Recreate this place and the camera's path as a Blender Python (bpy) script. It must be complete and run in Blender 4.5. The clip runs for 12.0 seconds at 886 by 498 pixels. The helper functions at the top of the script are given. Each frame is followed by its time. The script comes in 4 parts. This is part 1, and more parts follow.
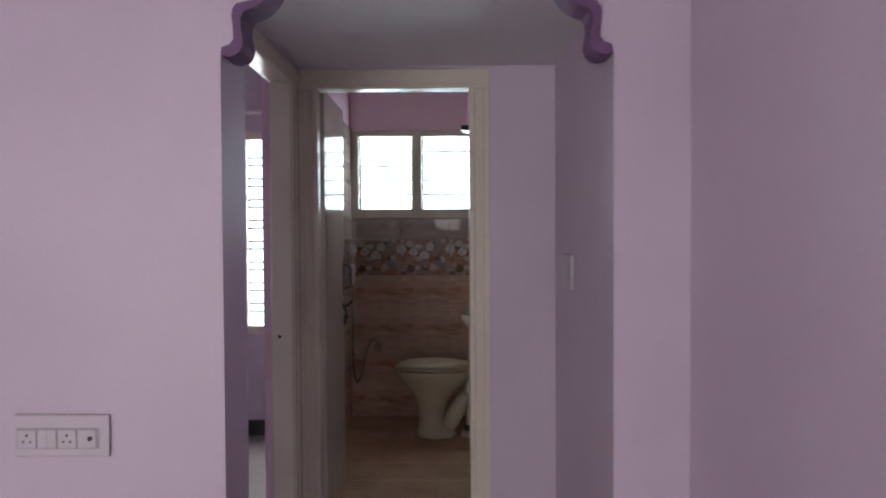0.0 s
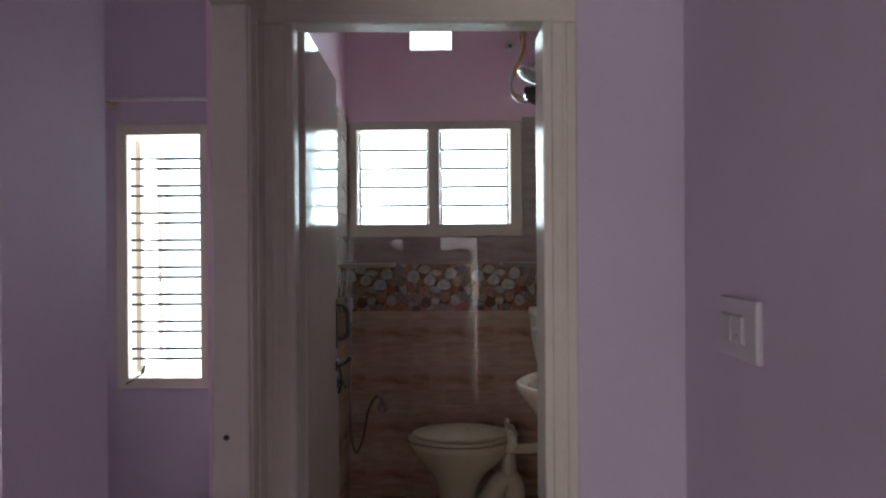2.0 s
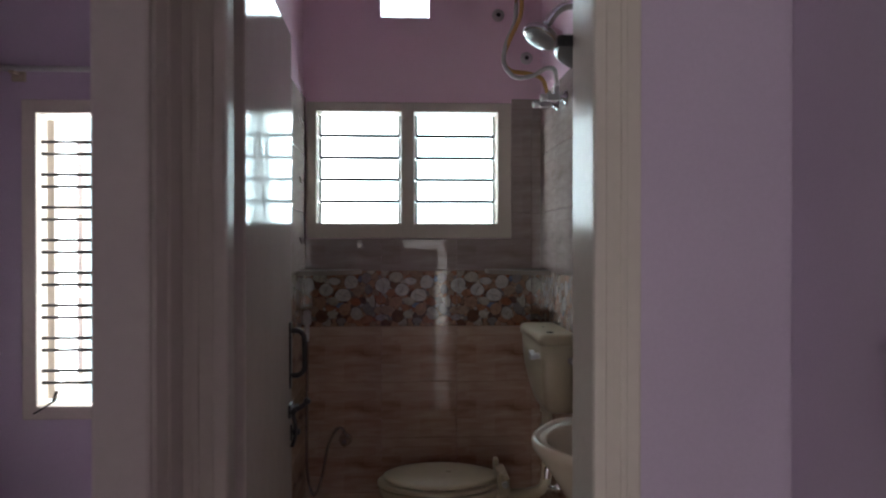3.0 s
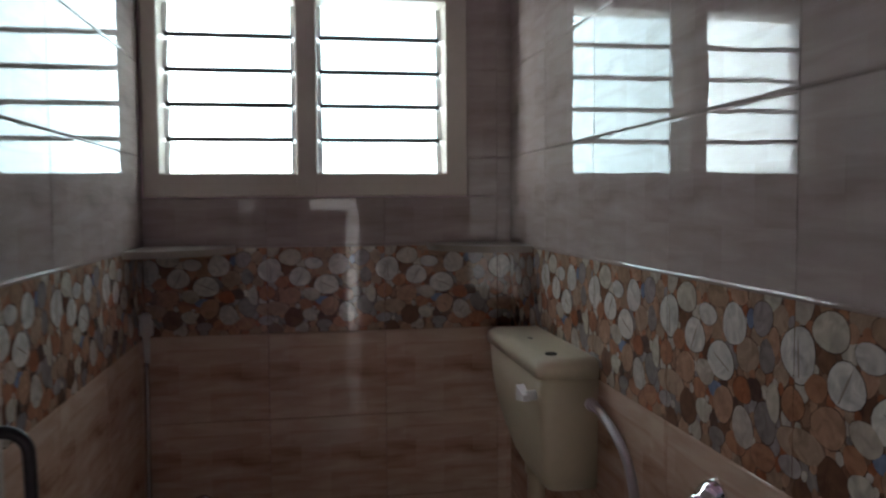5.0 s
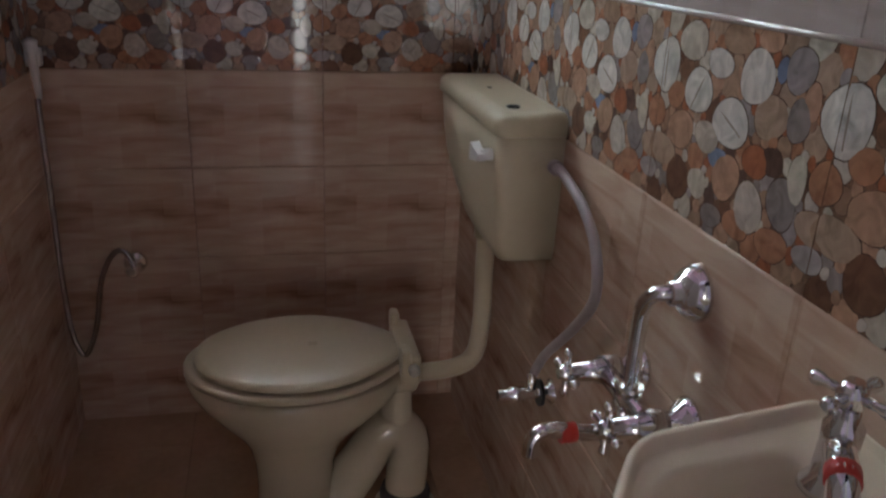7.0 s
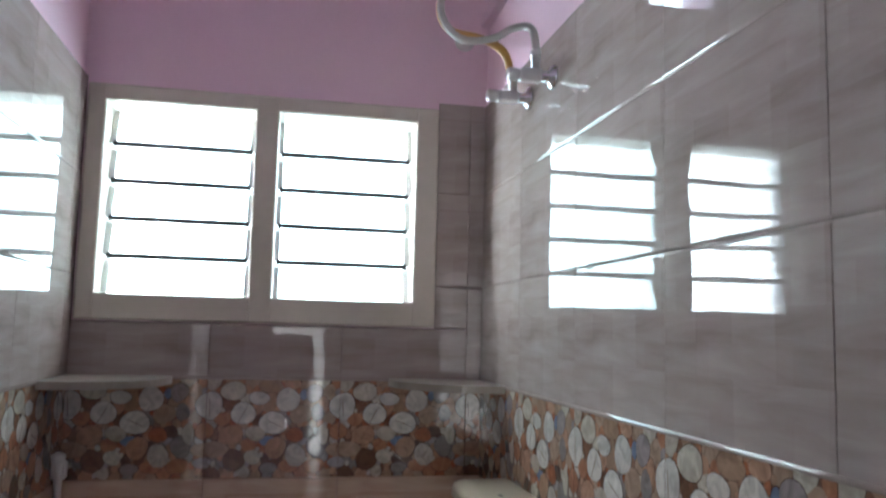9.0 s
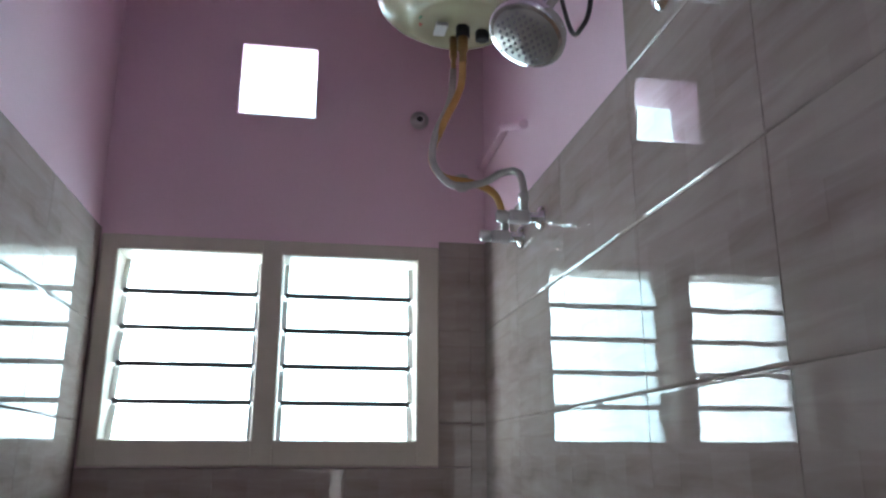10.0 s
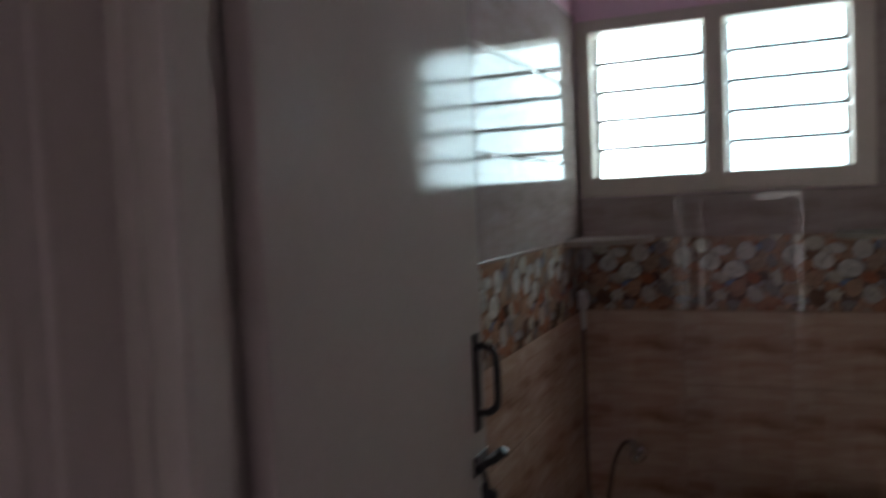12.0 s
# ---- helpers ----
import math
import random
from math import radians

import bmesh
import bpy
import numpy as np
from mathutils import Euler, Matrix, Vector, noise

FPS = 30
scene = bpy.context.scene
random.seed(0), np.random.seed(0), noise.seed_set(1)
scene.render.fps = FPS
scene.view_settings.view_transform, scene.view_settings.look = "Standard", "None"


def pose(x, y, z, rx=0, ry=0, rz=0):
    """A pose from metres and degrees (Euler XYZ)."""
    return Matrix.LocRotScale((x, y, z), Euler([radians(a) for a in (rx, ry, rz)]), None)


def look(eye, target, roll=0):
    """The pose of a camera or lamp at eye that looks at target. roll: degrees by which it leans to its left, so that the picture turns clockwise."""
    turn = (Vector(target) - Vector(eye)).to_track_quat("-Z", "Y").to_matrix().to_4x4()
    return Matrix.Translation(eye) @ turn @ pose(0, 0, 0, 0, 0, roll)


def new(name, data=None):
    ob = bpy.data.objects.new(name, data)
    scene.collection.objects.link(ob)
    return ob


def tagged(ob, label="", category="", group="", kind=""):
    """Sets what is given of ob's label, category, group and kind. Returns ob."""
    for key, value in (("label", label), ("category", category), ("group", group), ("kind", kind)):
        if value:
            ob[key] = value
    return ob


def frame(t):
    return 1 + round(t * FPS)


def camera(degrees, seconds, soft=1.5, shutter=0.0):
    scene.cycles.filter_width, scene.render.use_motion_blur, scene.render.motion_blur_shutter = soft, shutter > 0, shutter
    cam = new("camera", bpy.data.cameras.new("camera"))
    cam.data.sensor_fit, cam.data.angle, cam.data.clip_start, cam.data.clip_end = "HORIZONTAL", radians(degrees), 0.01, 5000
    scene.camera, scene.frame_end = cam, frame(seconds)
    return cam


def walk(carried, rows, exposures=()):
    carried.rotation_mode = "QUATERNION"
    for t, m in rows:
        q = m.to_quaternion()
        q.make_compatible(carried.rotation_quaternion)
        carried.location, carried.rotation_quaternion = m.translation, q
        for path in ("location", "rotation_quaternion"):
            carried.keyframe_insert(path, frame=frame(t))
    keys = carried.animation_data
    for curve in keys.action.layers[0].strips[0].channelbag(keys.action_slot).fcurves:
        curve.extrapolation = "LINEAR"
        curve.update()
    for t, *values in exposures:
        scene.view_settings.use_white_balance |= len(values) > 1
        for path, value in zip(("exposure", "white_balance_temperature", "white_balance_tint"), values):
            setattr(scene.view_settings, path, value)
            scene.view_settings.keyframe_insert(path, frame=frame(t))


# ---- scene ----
cam = camera(58.6, 12.0, soft=2.2, shutter=0.4)
PATH = [
    (0, (0.082, 0.134, 1.327), (0.06, 2.133, 1.273), -0.3),
    (0.5, (0.025, 0.426, 1.328), (-0.024, 2.425, 1.293), -0.5),
    (1, (-0.027, 0.736, 1.337), (-0.058, 2.735, 1.314), -0.3),
    (1.5, (-0.034, 1.047, 1.347), (-0.062, 3.046, 1.328), -0.4),
    (2, (-0.082, 1.383, 1.336), (-0.093, 3.383, 1.331), -0.4),
    (2.5, (-0.15, 1.683, 1.349), (-0.112, 3.683, 1.347), -0.1),
    (4.5, (-0.173, 2.951, 1.389), (0.092, 4.931, 1.308), -0.5),
    (5, (-0.137, 3.195, 1.367), (0.188, 5.165, 1.253), -0.4),
    (5.5, (-0.115, 3.372, 1.338), (0.307, 5.297, 1.0), 0.8),
    (6, (-0.085, 3.43, 1.323), (0.35, 5.286, 0.716), 2.0),
    (6.5, (-0.079, 3.439, 1.316), (0.349, 5.22, 0.515), 2.7),
    (8.5, (-0.071, 3.406, 1.357), (0.321, 5.367, 1.359), 2.0),
    (9, (-0.088, 3.38, 1.382), (0.302, 5.331, 1.589), 1.4),
    (9.5, (-0.054, 3.376, 1.397), (0.301, 5.308, 1.771), 1.0),
    (10, (-0.042, 3.333, 1.408), (0.282, 5.238, 1.924), 0.1),
    (10.5, (-0.062, 3.238, 1.408), (0.13, 5.144, 1.981), -0.8),
    (11, (-0.082, 3.027, 1.387), (-0.103, 5.006, 1.676), -0.7),
    (11.5, (-0.007, 2.881, 1.404), (-0.343, 4.848, 1.536), -1.1),
    (12, (0.023, 2.771, 1.388), (-0.755, 4.61, 1.277), -2.6),
]
EXPOSURES = [(0.0, 0.65, 6600, 13), (1.5, 0.62, 6600, 13), (2.5, 0.35, 6600, 13), (4.5, 0.12, 6600, 13), (5.5, 0.52, 6600, 13), (6.0, 0.66, 6600, 13), (6.5, 0.88, 6600, 13), (7.4, 1.4, 6450, 11), (8.3, 2.45, 6150, 8), (8.5, 2.22, 6150, 8), (9.0, 1.35, 6150, 8), (9.5, 1.15, 6150, 8), (10.0, 0.75, 6150, 8), (10.5, 0.38, 6150, 8), (11.0, 0.08, 6350, 9), (11.5, 0.05, 6500, 11), (12.0, 0.17, 6500, 11)]
walk(cam, [(t, look(eye, target, roll)) for t, eye, target, roll in PATH], EXPOSURES)


# ---- world, sun and daylight ----
world = bpy.data.worlds.new("sky")
scene.world = world
world.use_nodes = True
wn = world.node_tree.nodes
sky = wn.new("ShaderNodeTexSky")
sky.sky_type, sky.sun_disc = "NISHITA", False
sky.sun_elevation, sky.sun_rotation = radians(58), radians(200)
wn["Background"].inputs["Strength"].default_value = 0.15
world.node_tree.links.new(sky.outputs[0], wn["Background"].inputs["Color"])
sun = new("sun", bpy.data.lights.new("sun", "SUN"))
sun.data.energy, sun.data.angle, sun.data.color = 3.0, radians(0.5), (1.0, 0.95, 0.88)
sun.rotation_euler = (radians(32), 0, radians(200 - 180))


def day_lamp(name, x, y, z, w, h, rz, watts, color=(0.93, 0.97, 1.0)):
    """Sky light in an opening; rz turns it about the vertical from facing +y."""
    lamp = new(name, bpy.data.lights.new(name, "AREA"))
    lamp.data.shape, lamp.data.size, lamp.data.size_y = "RECTANGLE", w, h
    lamp.data.energy, lamp.data.color = watts, color
    lamp.matrix_world = pose(x, y, z, 90, 0, rz)
    return lamp


day_lamp("daylight_bath", -0.15, 5.95, 2.35, 1.7, 2.6, 180, 74, (0.68, 0.92, 1.0))
day_lamp("daylight_bedroom", -1.55, 6.10, 1.2, 2.2, 2.9, 180, 130, (0.95, 0.98, 1.0))
# stands in the unseen south opening, added to light the hall
day_lamp("daylight_hall", -1.645, -2.40, 1.15, 1.6, 2.1, 0, 5, (1.0, 0.95, 0.93))


# ---- materials ----
def material(name, color, rough=0.5, metal=0.0, **more):
    m = bpy.data.materials.new(name)
    m.use_nodes = True
    b = m.node_tree.nodes["Principled BSDF"]
    b.inputs["Base Color"].default_value = (*color, 1)
    b.inputs["Roughness"].default_value, b.inputs["Metallic"].default_value = rough, metal
    for key, value in more.items():
        b.inputs[key.replace("_", " ")].default_value = value
    return m


def node(m, kind, **values):
    n = m.node_tree.nodes.new(kind)
    for key, value in values.items():
        n.inputs[key.replace("_", " ")].default_value = value
    return n


def wire(m, a, b):
    m.node_tree.links.new(a, b)


def bsdf(m):
    return m.node_tree.nodes["Principled BSDF"]


def mottled(name, dark, light, scale=3.0, fine=60.0, rough=0.5, bump=0.02, depth=0.01, wob=0.0, spread=0.12, **more):
    """Paint or glaze: two scales of tone, fine relief and uneven gloss."""
    m = material(name, light, rough, **more)
    at = node(m, "ShaderNodeNewGeometry").outputs["Position"]
    big, small = node(m, "ShaderNodeTexNoise", Scale=scale, Detail=6.0), node(m, "ShaderNodeTexNoise", Scale=fine, Detail=3.0)
    wire(m, at, big.inputs["Vector"]), wire(m, at, small.inputs["Vector"])
    add = node(m, "ShaderNodeMath")
    add.operation = "MULTIPLY_ADD"
    wire(m, small.outputs["Fac"], add.inputs[0])
    add.inputs[1].default_value = 0.35
    wire(m, big.outputs["Fac"], add.inputs[2])
    ramp = node(m, "ShaderNodeMapRange")
    ramp.inputs["From Min"].default_value, ramp.inputs["From Max"].default_value = 0.45, 0.9
    wire(m, add.outputs[0], ramp.inputs["Value"])
    mix = m.node_tree.nodes.new("ShaderNodeMix")
    mix.data_type = "RGBA"
    mix.inputs[6].default_value, mix.inputs[7].default_value = (*dark, 1), (*light, 1)
    wire(m, ramp.outputs[0], mix.inputs[0])
    wire(m, mix.outputs[2], bsdf(m).inputs["Base Color"])
    gloss = node(m, "ShaderNodeMapRange")
    gloss.inputs["To Min"].default_value, gloss.inputs["To Max"].default_value = rough * (1 - spread), rough * (1 + spread)
    wire(m, big.outputs["Fac"], gloss.inputs["Value"]), wire(m, gloss.outputs[0], bsdf(m).inputs["Roughness"])
    if bump:
        relief = node(m, "ShaderNodeBump", Strength=bump, Distance=depth)
        wire(m, small.outputs["Fac"], relief.inputs["Height"])
        if wob:
            wave = node(m, "ShaderNodeTexNoise", Scale=9.0, Detail=1.0)
            wire(m, at, wave.inputs["Vector"])
            low = node(m, "ShaderNodeBump", Strength=wob, Distance=0.02)
            wire(m, wave.outputs["Fac"], low.inputs["Height"])
            wire(m, low.outputs[0], relief.inputs["Normal"])
        wire(m, relief.outputs[0], bsdf(m).inputs["Normal"])
    return m


def wood_tile(name, dark, mid, light, rough, wob=0.05, streak=0.35, shine=0.3):
    """Glazed wall tile, the same print on each: short planks of streaky grain with a darker streak across the middle."""
    m = material(name, mid, rough, Specular_IOR_Level=shine)
    world_at = node(m, "ShaderNodeNewGeometry").outputs["Position"]
    at = node(m, "ShaderNodeTexCoord").outputs["Object"]
    grainmap = node(m, "ShaderNodeMapping")
    grainmap.inputs["Scale"].default_value = (5.0, 30.0, 1.0)
    wire(m, at, grainmap.inputs["Vector"])
    grain = node(m, "ShaderNodeTexNoise", Scale=1.0, Detail=8.0, Distortion=0.7)
    wire(m, grainmap.outputs[0], grain.inputs["Vector"])
    shift = node(m, "ShaderNodeMapping")
    shift.inputs["Location"].default_value = (0.41, 0.2915, 0.0)
    wire(m, at, shift.inputs["Vector"])
    plank = node(m, "ShaderNodeTexBrick", Scale=1.0, Mortar_Size=0.0, Brick_Width=0.165, Row_Height=0.0833)
    plank.inputs["Color1"].default_value, plank.inputs["Color2"].default_value = (0, 0, 0, 1), (1, 1, 1, 1)
    wire(m, shift.outputs[0], plank.inputs["Vector"])
    short = node(m, "ShaderNodeTexBrick", Scale=1.0, Mortar_Size=0.0, Brick_Width=0.083, Row_Height=0.0417)
    short.inputs["Color1"].default_value, short.inputs["Color2"].default_value = (0, 0, 0, 1), (1, 1, 1, 1)
    short.offset = 0.37
    wire(m, shift.outputs[0], short.inputs["Vector"])
    boards = m.node_tree.nodes.new("ShaderNodeMix")
    boards.data_type = "RGBA"
    boards.inputs[0].default_value = 0.38
    wire(m, plank.outputs["Color"], boards.inputs[6]), wire(m, short.outputs["Color"], boards.inputs[7])
    both = node(m, "ShaderNodeMath")
    both.operation = "MULTIPLY_ADD"
    wire(m, boards.outputs[2], both.inputs[0])
    both.inputs[1].default_value = 0.34
    wire(m, grain.outputs["Fac"], both.inputs[2])
    # the streak: a wavering band just under the tile's middle
    split = node(m, "ShaderNodeSeparateXYZ")
    wire(m, at, split.inputs[0])
    waver = node(m, "ShaderNodeTexNoise", Scale=9.0, Detail=3.0)
    wire(m, at, waver.inputs["Vector"])
    line = node(m, "ShaderNodeMath")
    line.operation = "MULTIPLY_ADD"
    wire(m, waver.outputs["Fac"], line.inputs[0])
    line.inputs[1].default_value = 0.09
    wire(m, split.outputs[1], line.inputs[2])
    off = node(m, "ShaderNodeMath")
    off.operation = "SUBTRACT"
    wire(m, line.outputs[0], off.inputs[0])
    off.inputs[1].default_value = 0.055
    far = node(m, "ShaderNodeMath")
    far.operation = "ABSOLUTE"
    wire(m, off.outputs[0], far.inputs[0])
    band = node(m, "ShaderNodeMapRange")
    band.interpolation_type = "SMOOTHSTEP"
    band.inputs["From Min"].default_value, band.inputs["From Max"].default_value = 0.0, 0.035
    band.inputs["To Min"].default_value, band.inputs["To Max"].default_value = -streak, 0.0
    wire(m, far.outputs[0], band.inputs["Value"])
    total = node(m, "ShaderNodeMath")
    wire(m, both.outputs[0], total.inputs[0]), wire(m, band.outputs[0], total.inputs[1])
    cloud = node(m, "ShaderNodeTexNoise", Scale=2.2, Detail=3.0)
    wire(m, world_at, cloud.inputs["Vector"])
    stain = node(m, "ShaderNodeMath")
    stain.operation = "MULTIPLY_ADD"
    wire(m, cloud.outputs["Fac"], stain.inputs[0])
    stain.inputs[1].default_value = 0.16
    wire(m, total.outputs[0], stain.inputs[2])
    ramp = m.node_tree.nodes.new("ShaderNodeValToRGB")
    e = ramp.color_ramp.elements
    e[0].position, e[0].color = 0.34, (*dark, 1)
    e[1].position, e[1].color = 0.92, (*light, 1)
    c = e.new(0.60)
    c.color = (*mid, 1)
    wire(m, stain.outputs[0], ramp.inputs["Fac"]), wire(m, ramp.outputs["Color"], bsdf(m).inputs["Base Color"])
    wave = node(m, "ShaderNodeTexNoise", Scale=11.0, Detail=1.5)
    wire(m, world_at, wave.inputs["Vector"])
    low = node(m, "ShaderNodeBump", Strength=wob, Distance=0.02)
    wire(m, wave.outputs["Fac"], low.inputs["Height"])
    wire(m, low.outputs[0], bsdf(m).inputs["Normal"])
    return m


def island_mix(name, colors, rough, wob=0.0):
    """One glaze over many printed pieces, each with a colour of its own and cloudy veins."""
    m = material(name, colors[0], rough, Specular_IOR_Level=0.5)
    ramp = m.node_tree.nodes.new("ShaderNodeValToRGB")
    ramp.color_ramp.interpolation = "CONSTANT"
    e = ramp.color_ramp.elements
    for i, c in enumerate(colors):
        p = e[i] if i < 1 else (e.new(i / len(colors)) if i < len(colors) - 1 else e[len(e) - 1])
        p.position, p.color = i / len(colors), (*c, 1)
    geo = node(m, "ShaderNodeNewGeometry")
    wire(m, geo.outputs["Random Per Island"], ramp.inputs["Fac"])
    tex = node(m, "ShaderNodeTexNoise", Scale=38.0, Detail=6.0, Distortion=1.2)
    wire(m, geo.outputs["Position"], tex.inputs["Vector"])
    tone = node(m, "ShaderNodeMapRange")
    tone.inputs["From Min"].default_value, tone.inputs["From Max"].default_value = 0.3, 0.75
    tone.inputs["To Min"].default_value, tone.inputs["To Max"].default_value = 0.6, 1.12
    wire(m, tex.outputs["Fac"], tone.inputs["Value"])
    mix = m.node_tree.nodes.new("ShaderNodeMix")
    mix.data_type, mix.blend_type = "RGBA", "MULTIPLY"
    mix.inputs[0].default_value = 1.0
    wire(m, ramp.outputs["Color"], mix.inputs[6]), wire(m, tone.outputs[0], mix.inputs[7])
    wire(m, mix.outputs[2], bsdf(m).inputs["Base Color"])
    return m


LILAC = mottled("lilac_wall_paint", (0.50, 0.41, 0.515), (0.57, 0.47, 0.58), 1.6, 130, 0.5, 0.12, 0.002)
PINK = mottled("pink_wall_paint", (0.79, 0.565, 0.665), (0.85, 0.625, 0.725), 1.8, 120, 0.5, 0.12, 0.002)
PLUM = mottled("plum_bracket_paint", (0.11, 0.048, 0.13), (0.15, 0.065, 0.17), 6, 90, 0.55, 0.1, 0.002)
CEILING = mottled("ceiling_paint", (0.58, 0.55, 0.58), (0.66, 0.63, 0.66), 2.0, 120, 0.6, 0.1, 0.002)
CREAM = mottled("cream_enamel_paint", (0.58, 0.525, 0.455), (0.66, 0.595, 0.52), 2.5, 45, 0.24, 0.10, 0.002, 0.05, Specular_IOR_Level=0.03)
LEAFPAINT = mottled("cream_door_enamel", (0.53, 0.465, 0.415), (0.59, 0.52, 0.465), 2.5, 55, 0.085, 0.08, 0.002, 0.05, Specular_IOR_Level=0.15)
CERAMIC = mottled("cream_glazed_ceramic", (0.50, 0.435, 0.325), (0.56, 0.485, 0.37), 3, 30, 0.1, 0.0)
BASIN = mottled("beige_glazed_ceramic", (0.64, 0.53, 0.41), (0.70, 0.59, 0.46), 3, 30, 0.12, 0.0, Specular_IOR_Level=0.35)
PLASTIC = mottled("ivory_plastic", (0.49, 0.42, 0.30), (0.55, 0.475, 0.345), 4, 60, 0.3, 0.03, 0.001)
HEATER = mottled("ivory_enamelled_sheet", (0.42, 0.385, 0.255), (0.48, 0.44, 0.30), 4, 60, 0.22, 0.03, 0.001)
RUBBER = mottled("dark_grey_rubber", (0.05, 0.045, 0.045), (0.09, 0.08, 0.08), 12, 90, 0.6, 0.05, 0.001)
PALEHOSE = mottled("pale_mauve_hose", (0.36, 0.31, 0.32), (0.46, 0.40, 0.41), 14, 120, 0.3, 0.05, 0.001)
STEELHOSE = mottled("steel_spiral_hose", (0.32, 0.30, 0.30), (0.46, 0.44, 0.44), 30, 500, 0.24, 0.4, 0.002, Metallic=0.95)
SWITCH = mottled("lavender_white_plastic", (0.46, 0.405, 0.465), (0.52, 0.465, 0.52), 5, 80, 0.35, 0.03, 0.001)
WHITE = mottled("white_plastic", (0.62, 0.60, 0.60), (0.70, 0.68, 0.68), 5, 80, 0.3, 0.03, 0.001)
GREYP = material("grey_switch_frame", (0.33, 0.30, 0.34), 0.4)
BLACKP = material("black_plastic", (0.015, 0.014, 0.014), 0.4)
CHROME = mottled("polished_chrome", (0.70, 0.70, 0.72), (0.82, 0.82, 0.84), 9, 60, 0.08, 0.02, 0.001, Metallic=1.0)
STEEL = mottled("brushed_steel", (0.50, 0.49, 0.48), (0.62, 0.61, 0.60), 12, 150, 0.3, 0.05, 0.001, Metallic=1.0)
SATIN = mottled("satin_chrome", (0.72, 0.72, 0.73), (0.84, 0.84, 0.85), 12, 300, 0.38, 0.15, 0.001, Metallic=0.6)
BRONZE = mottled("dark_bronze", (0.030, 0.026, 0.028), (0.055, 0.048, 0.050), 14, 120, 0.33, 0.05, 0.001, Metallic=0.7)
BRASS = mottled("dull_brass", (0.30, 0.20, 0.09), (0.42, 0.29, 0.13), 20, 120, 0.35, 0.05, 0.001, Metallic=1.0)
ORANGE = mottled("orange_braided_hose", (0.45, 0.24, 0.06), (0.58, 0.33, 0.10), 20, 240, 0.45, 0.3, 0.002)
GREYHOSE = mottled("grey_braided_hose", (0.36, 0.35, 0.33), (0.52, 0.50, 0.47), 20, 300, 0.35, 0.3, 0.002, Metallic=0.4)
REDTAPE = material("red_tape", (0.45, 0.03, 0.02), 0.45)
GREENP = material("green_lamp_plastic", (0.03, 0.22, 0.10), 0.4)
TILE_LOW = wood_tile("brown_plank_tile", (0.23, 0.110, 0.062), (0.455, 0.283, 0.205), (0.60, 0.445, 0.345), 0.055, 0.015, 0.12, 0.24)
TILE_HIGH = wood_tile("beige_plank_tile", (0.240, 0.187, 0.166), (0.335, 0.269, 0.246), (0.42, 0.352, 0.325), 0.010, 0.014, 0.10, 0.23)
GROUT = mottled("grey_grout", (0.20, 0.16, 0.14), (0.28, 0.23, 0.20), 8, 150, 0.8, 0.2, 0.002)
BAND = mottled("dark_pebble_ground", (0.10, 0.055, 0.04), (0.26, 0.15, 0.095), 30, 90, 0.05, 0.0, Specular_IOR_Level=0.42)
STONES = [island_mix(n, c, 0.045) for n, c in (
    ("white_stone_print", [(0.66, 0.61, 0.56), (0.70, 0.655, 0.60), (0.62, 0.575, 0.53)]),
    ("cream_stone_print", [(0.58, 0.51, 0.42), (0.52, 0.44, 0.36), (0.55, 0.47, 0.41)]),
    ("grey_stone_print", [(0.34, 0.29, 0.285), (0.27, 0.225, 0.215), (0.40, 0.345, 0.335)]),
    ("orange_stone_print", [(0.43, 0.205, 0.122), (0.48, 0.275, 0.185), (0.37, 0.138, 0.072)]),
    ("tan_stone_print", [(0.37, 0.235, 0.160), (0.43, 0.295, 0.215), (0.31, 0.180, 0.122)]),
    ("brown_stone_print", [(0.17, 0.085, 0.055), (0.23, 0.12, 0.075), (0.13, 0.075, 0.06)]),
    ("blue_stone_print", [(0.22, 0.26, 0.38), (0.25, 0.27, 0.36), (0.20, 0.23, 0.33)]))]
STONE_EDGE = material("stone_edge_print", (0.075, 0.045, 0.035), 0.08)
VEIN = material("pebble_vein", (0.30, 0.24, 0.20), 0.1)
FLOOR_BATH = mottled("brown_floor_tile", (0.36, 0.225, 0.145), (0.50, 0.335, 0.225), 5, 60, 0.25, 0.05, 0.002)
FLOOR_HALL = mottled("polished_floor_tile", (0.42, 0.41, 0.40), (0.56, 0.55, 0.54), 2.2, 40, 0.09, 0.0)
SKIRT = mottled("black_granite", (0.012, 0.012, 0.013), (0.03, 0.028, 0.03), 40, 200, 0.15, 0.0)
SHELF = mottled("pale_marble_shelf", (0.26, 0.225, 0.19), (0.36, 0.32, 0.27), 9, 60, 0.3, 0.0, Specular_IOR_Level=0.3)
WARDROBE = mottled("dark_wenge_laminate", (0.012, 0.009, 0.009), (0.03, 0.022, 0.02), 5, 80, 0.6, 0.05, 0.001, Specular_IOR_Level=0.12)
MIRROR = material("mirror_glass", (0.85, 0.86, 0.87), 0.01, 1.0)
GLASS = material("frosted_louvre_glass", (0.92, 0.96, 0.96), 0.25, 0.0, Transmission_Weight=1.0, IOR=1.45)
IRON = mottled("dark_iron_bar", (0.02, 0.02, 0.022), (0.05, 0.045, 0.045), 12, 90, 0.5, 0.1, 0.002)
GROUND = mottled("bare_earth", (0.24, 0.19, 0.13), (0.36, 0.29, 0.20), 0.4, 8, 0.95, 0.3, 0.03)


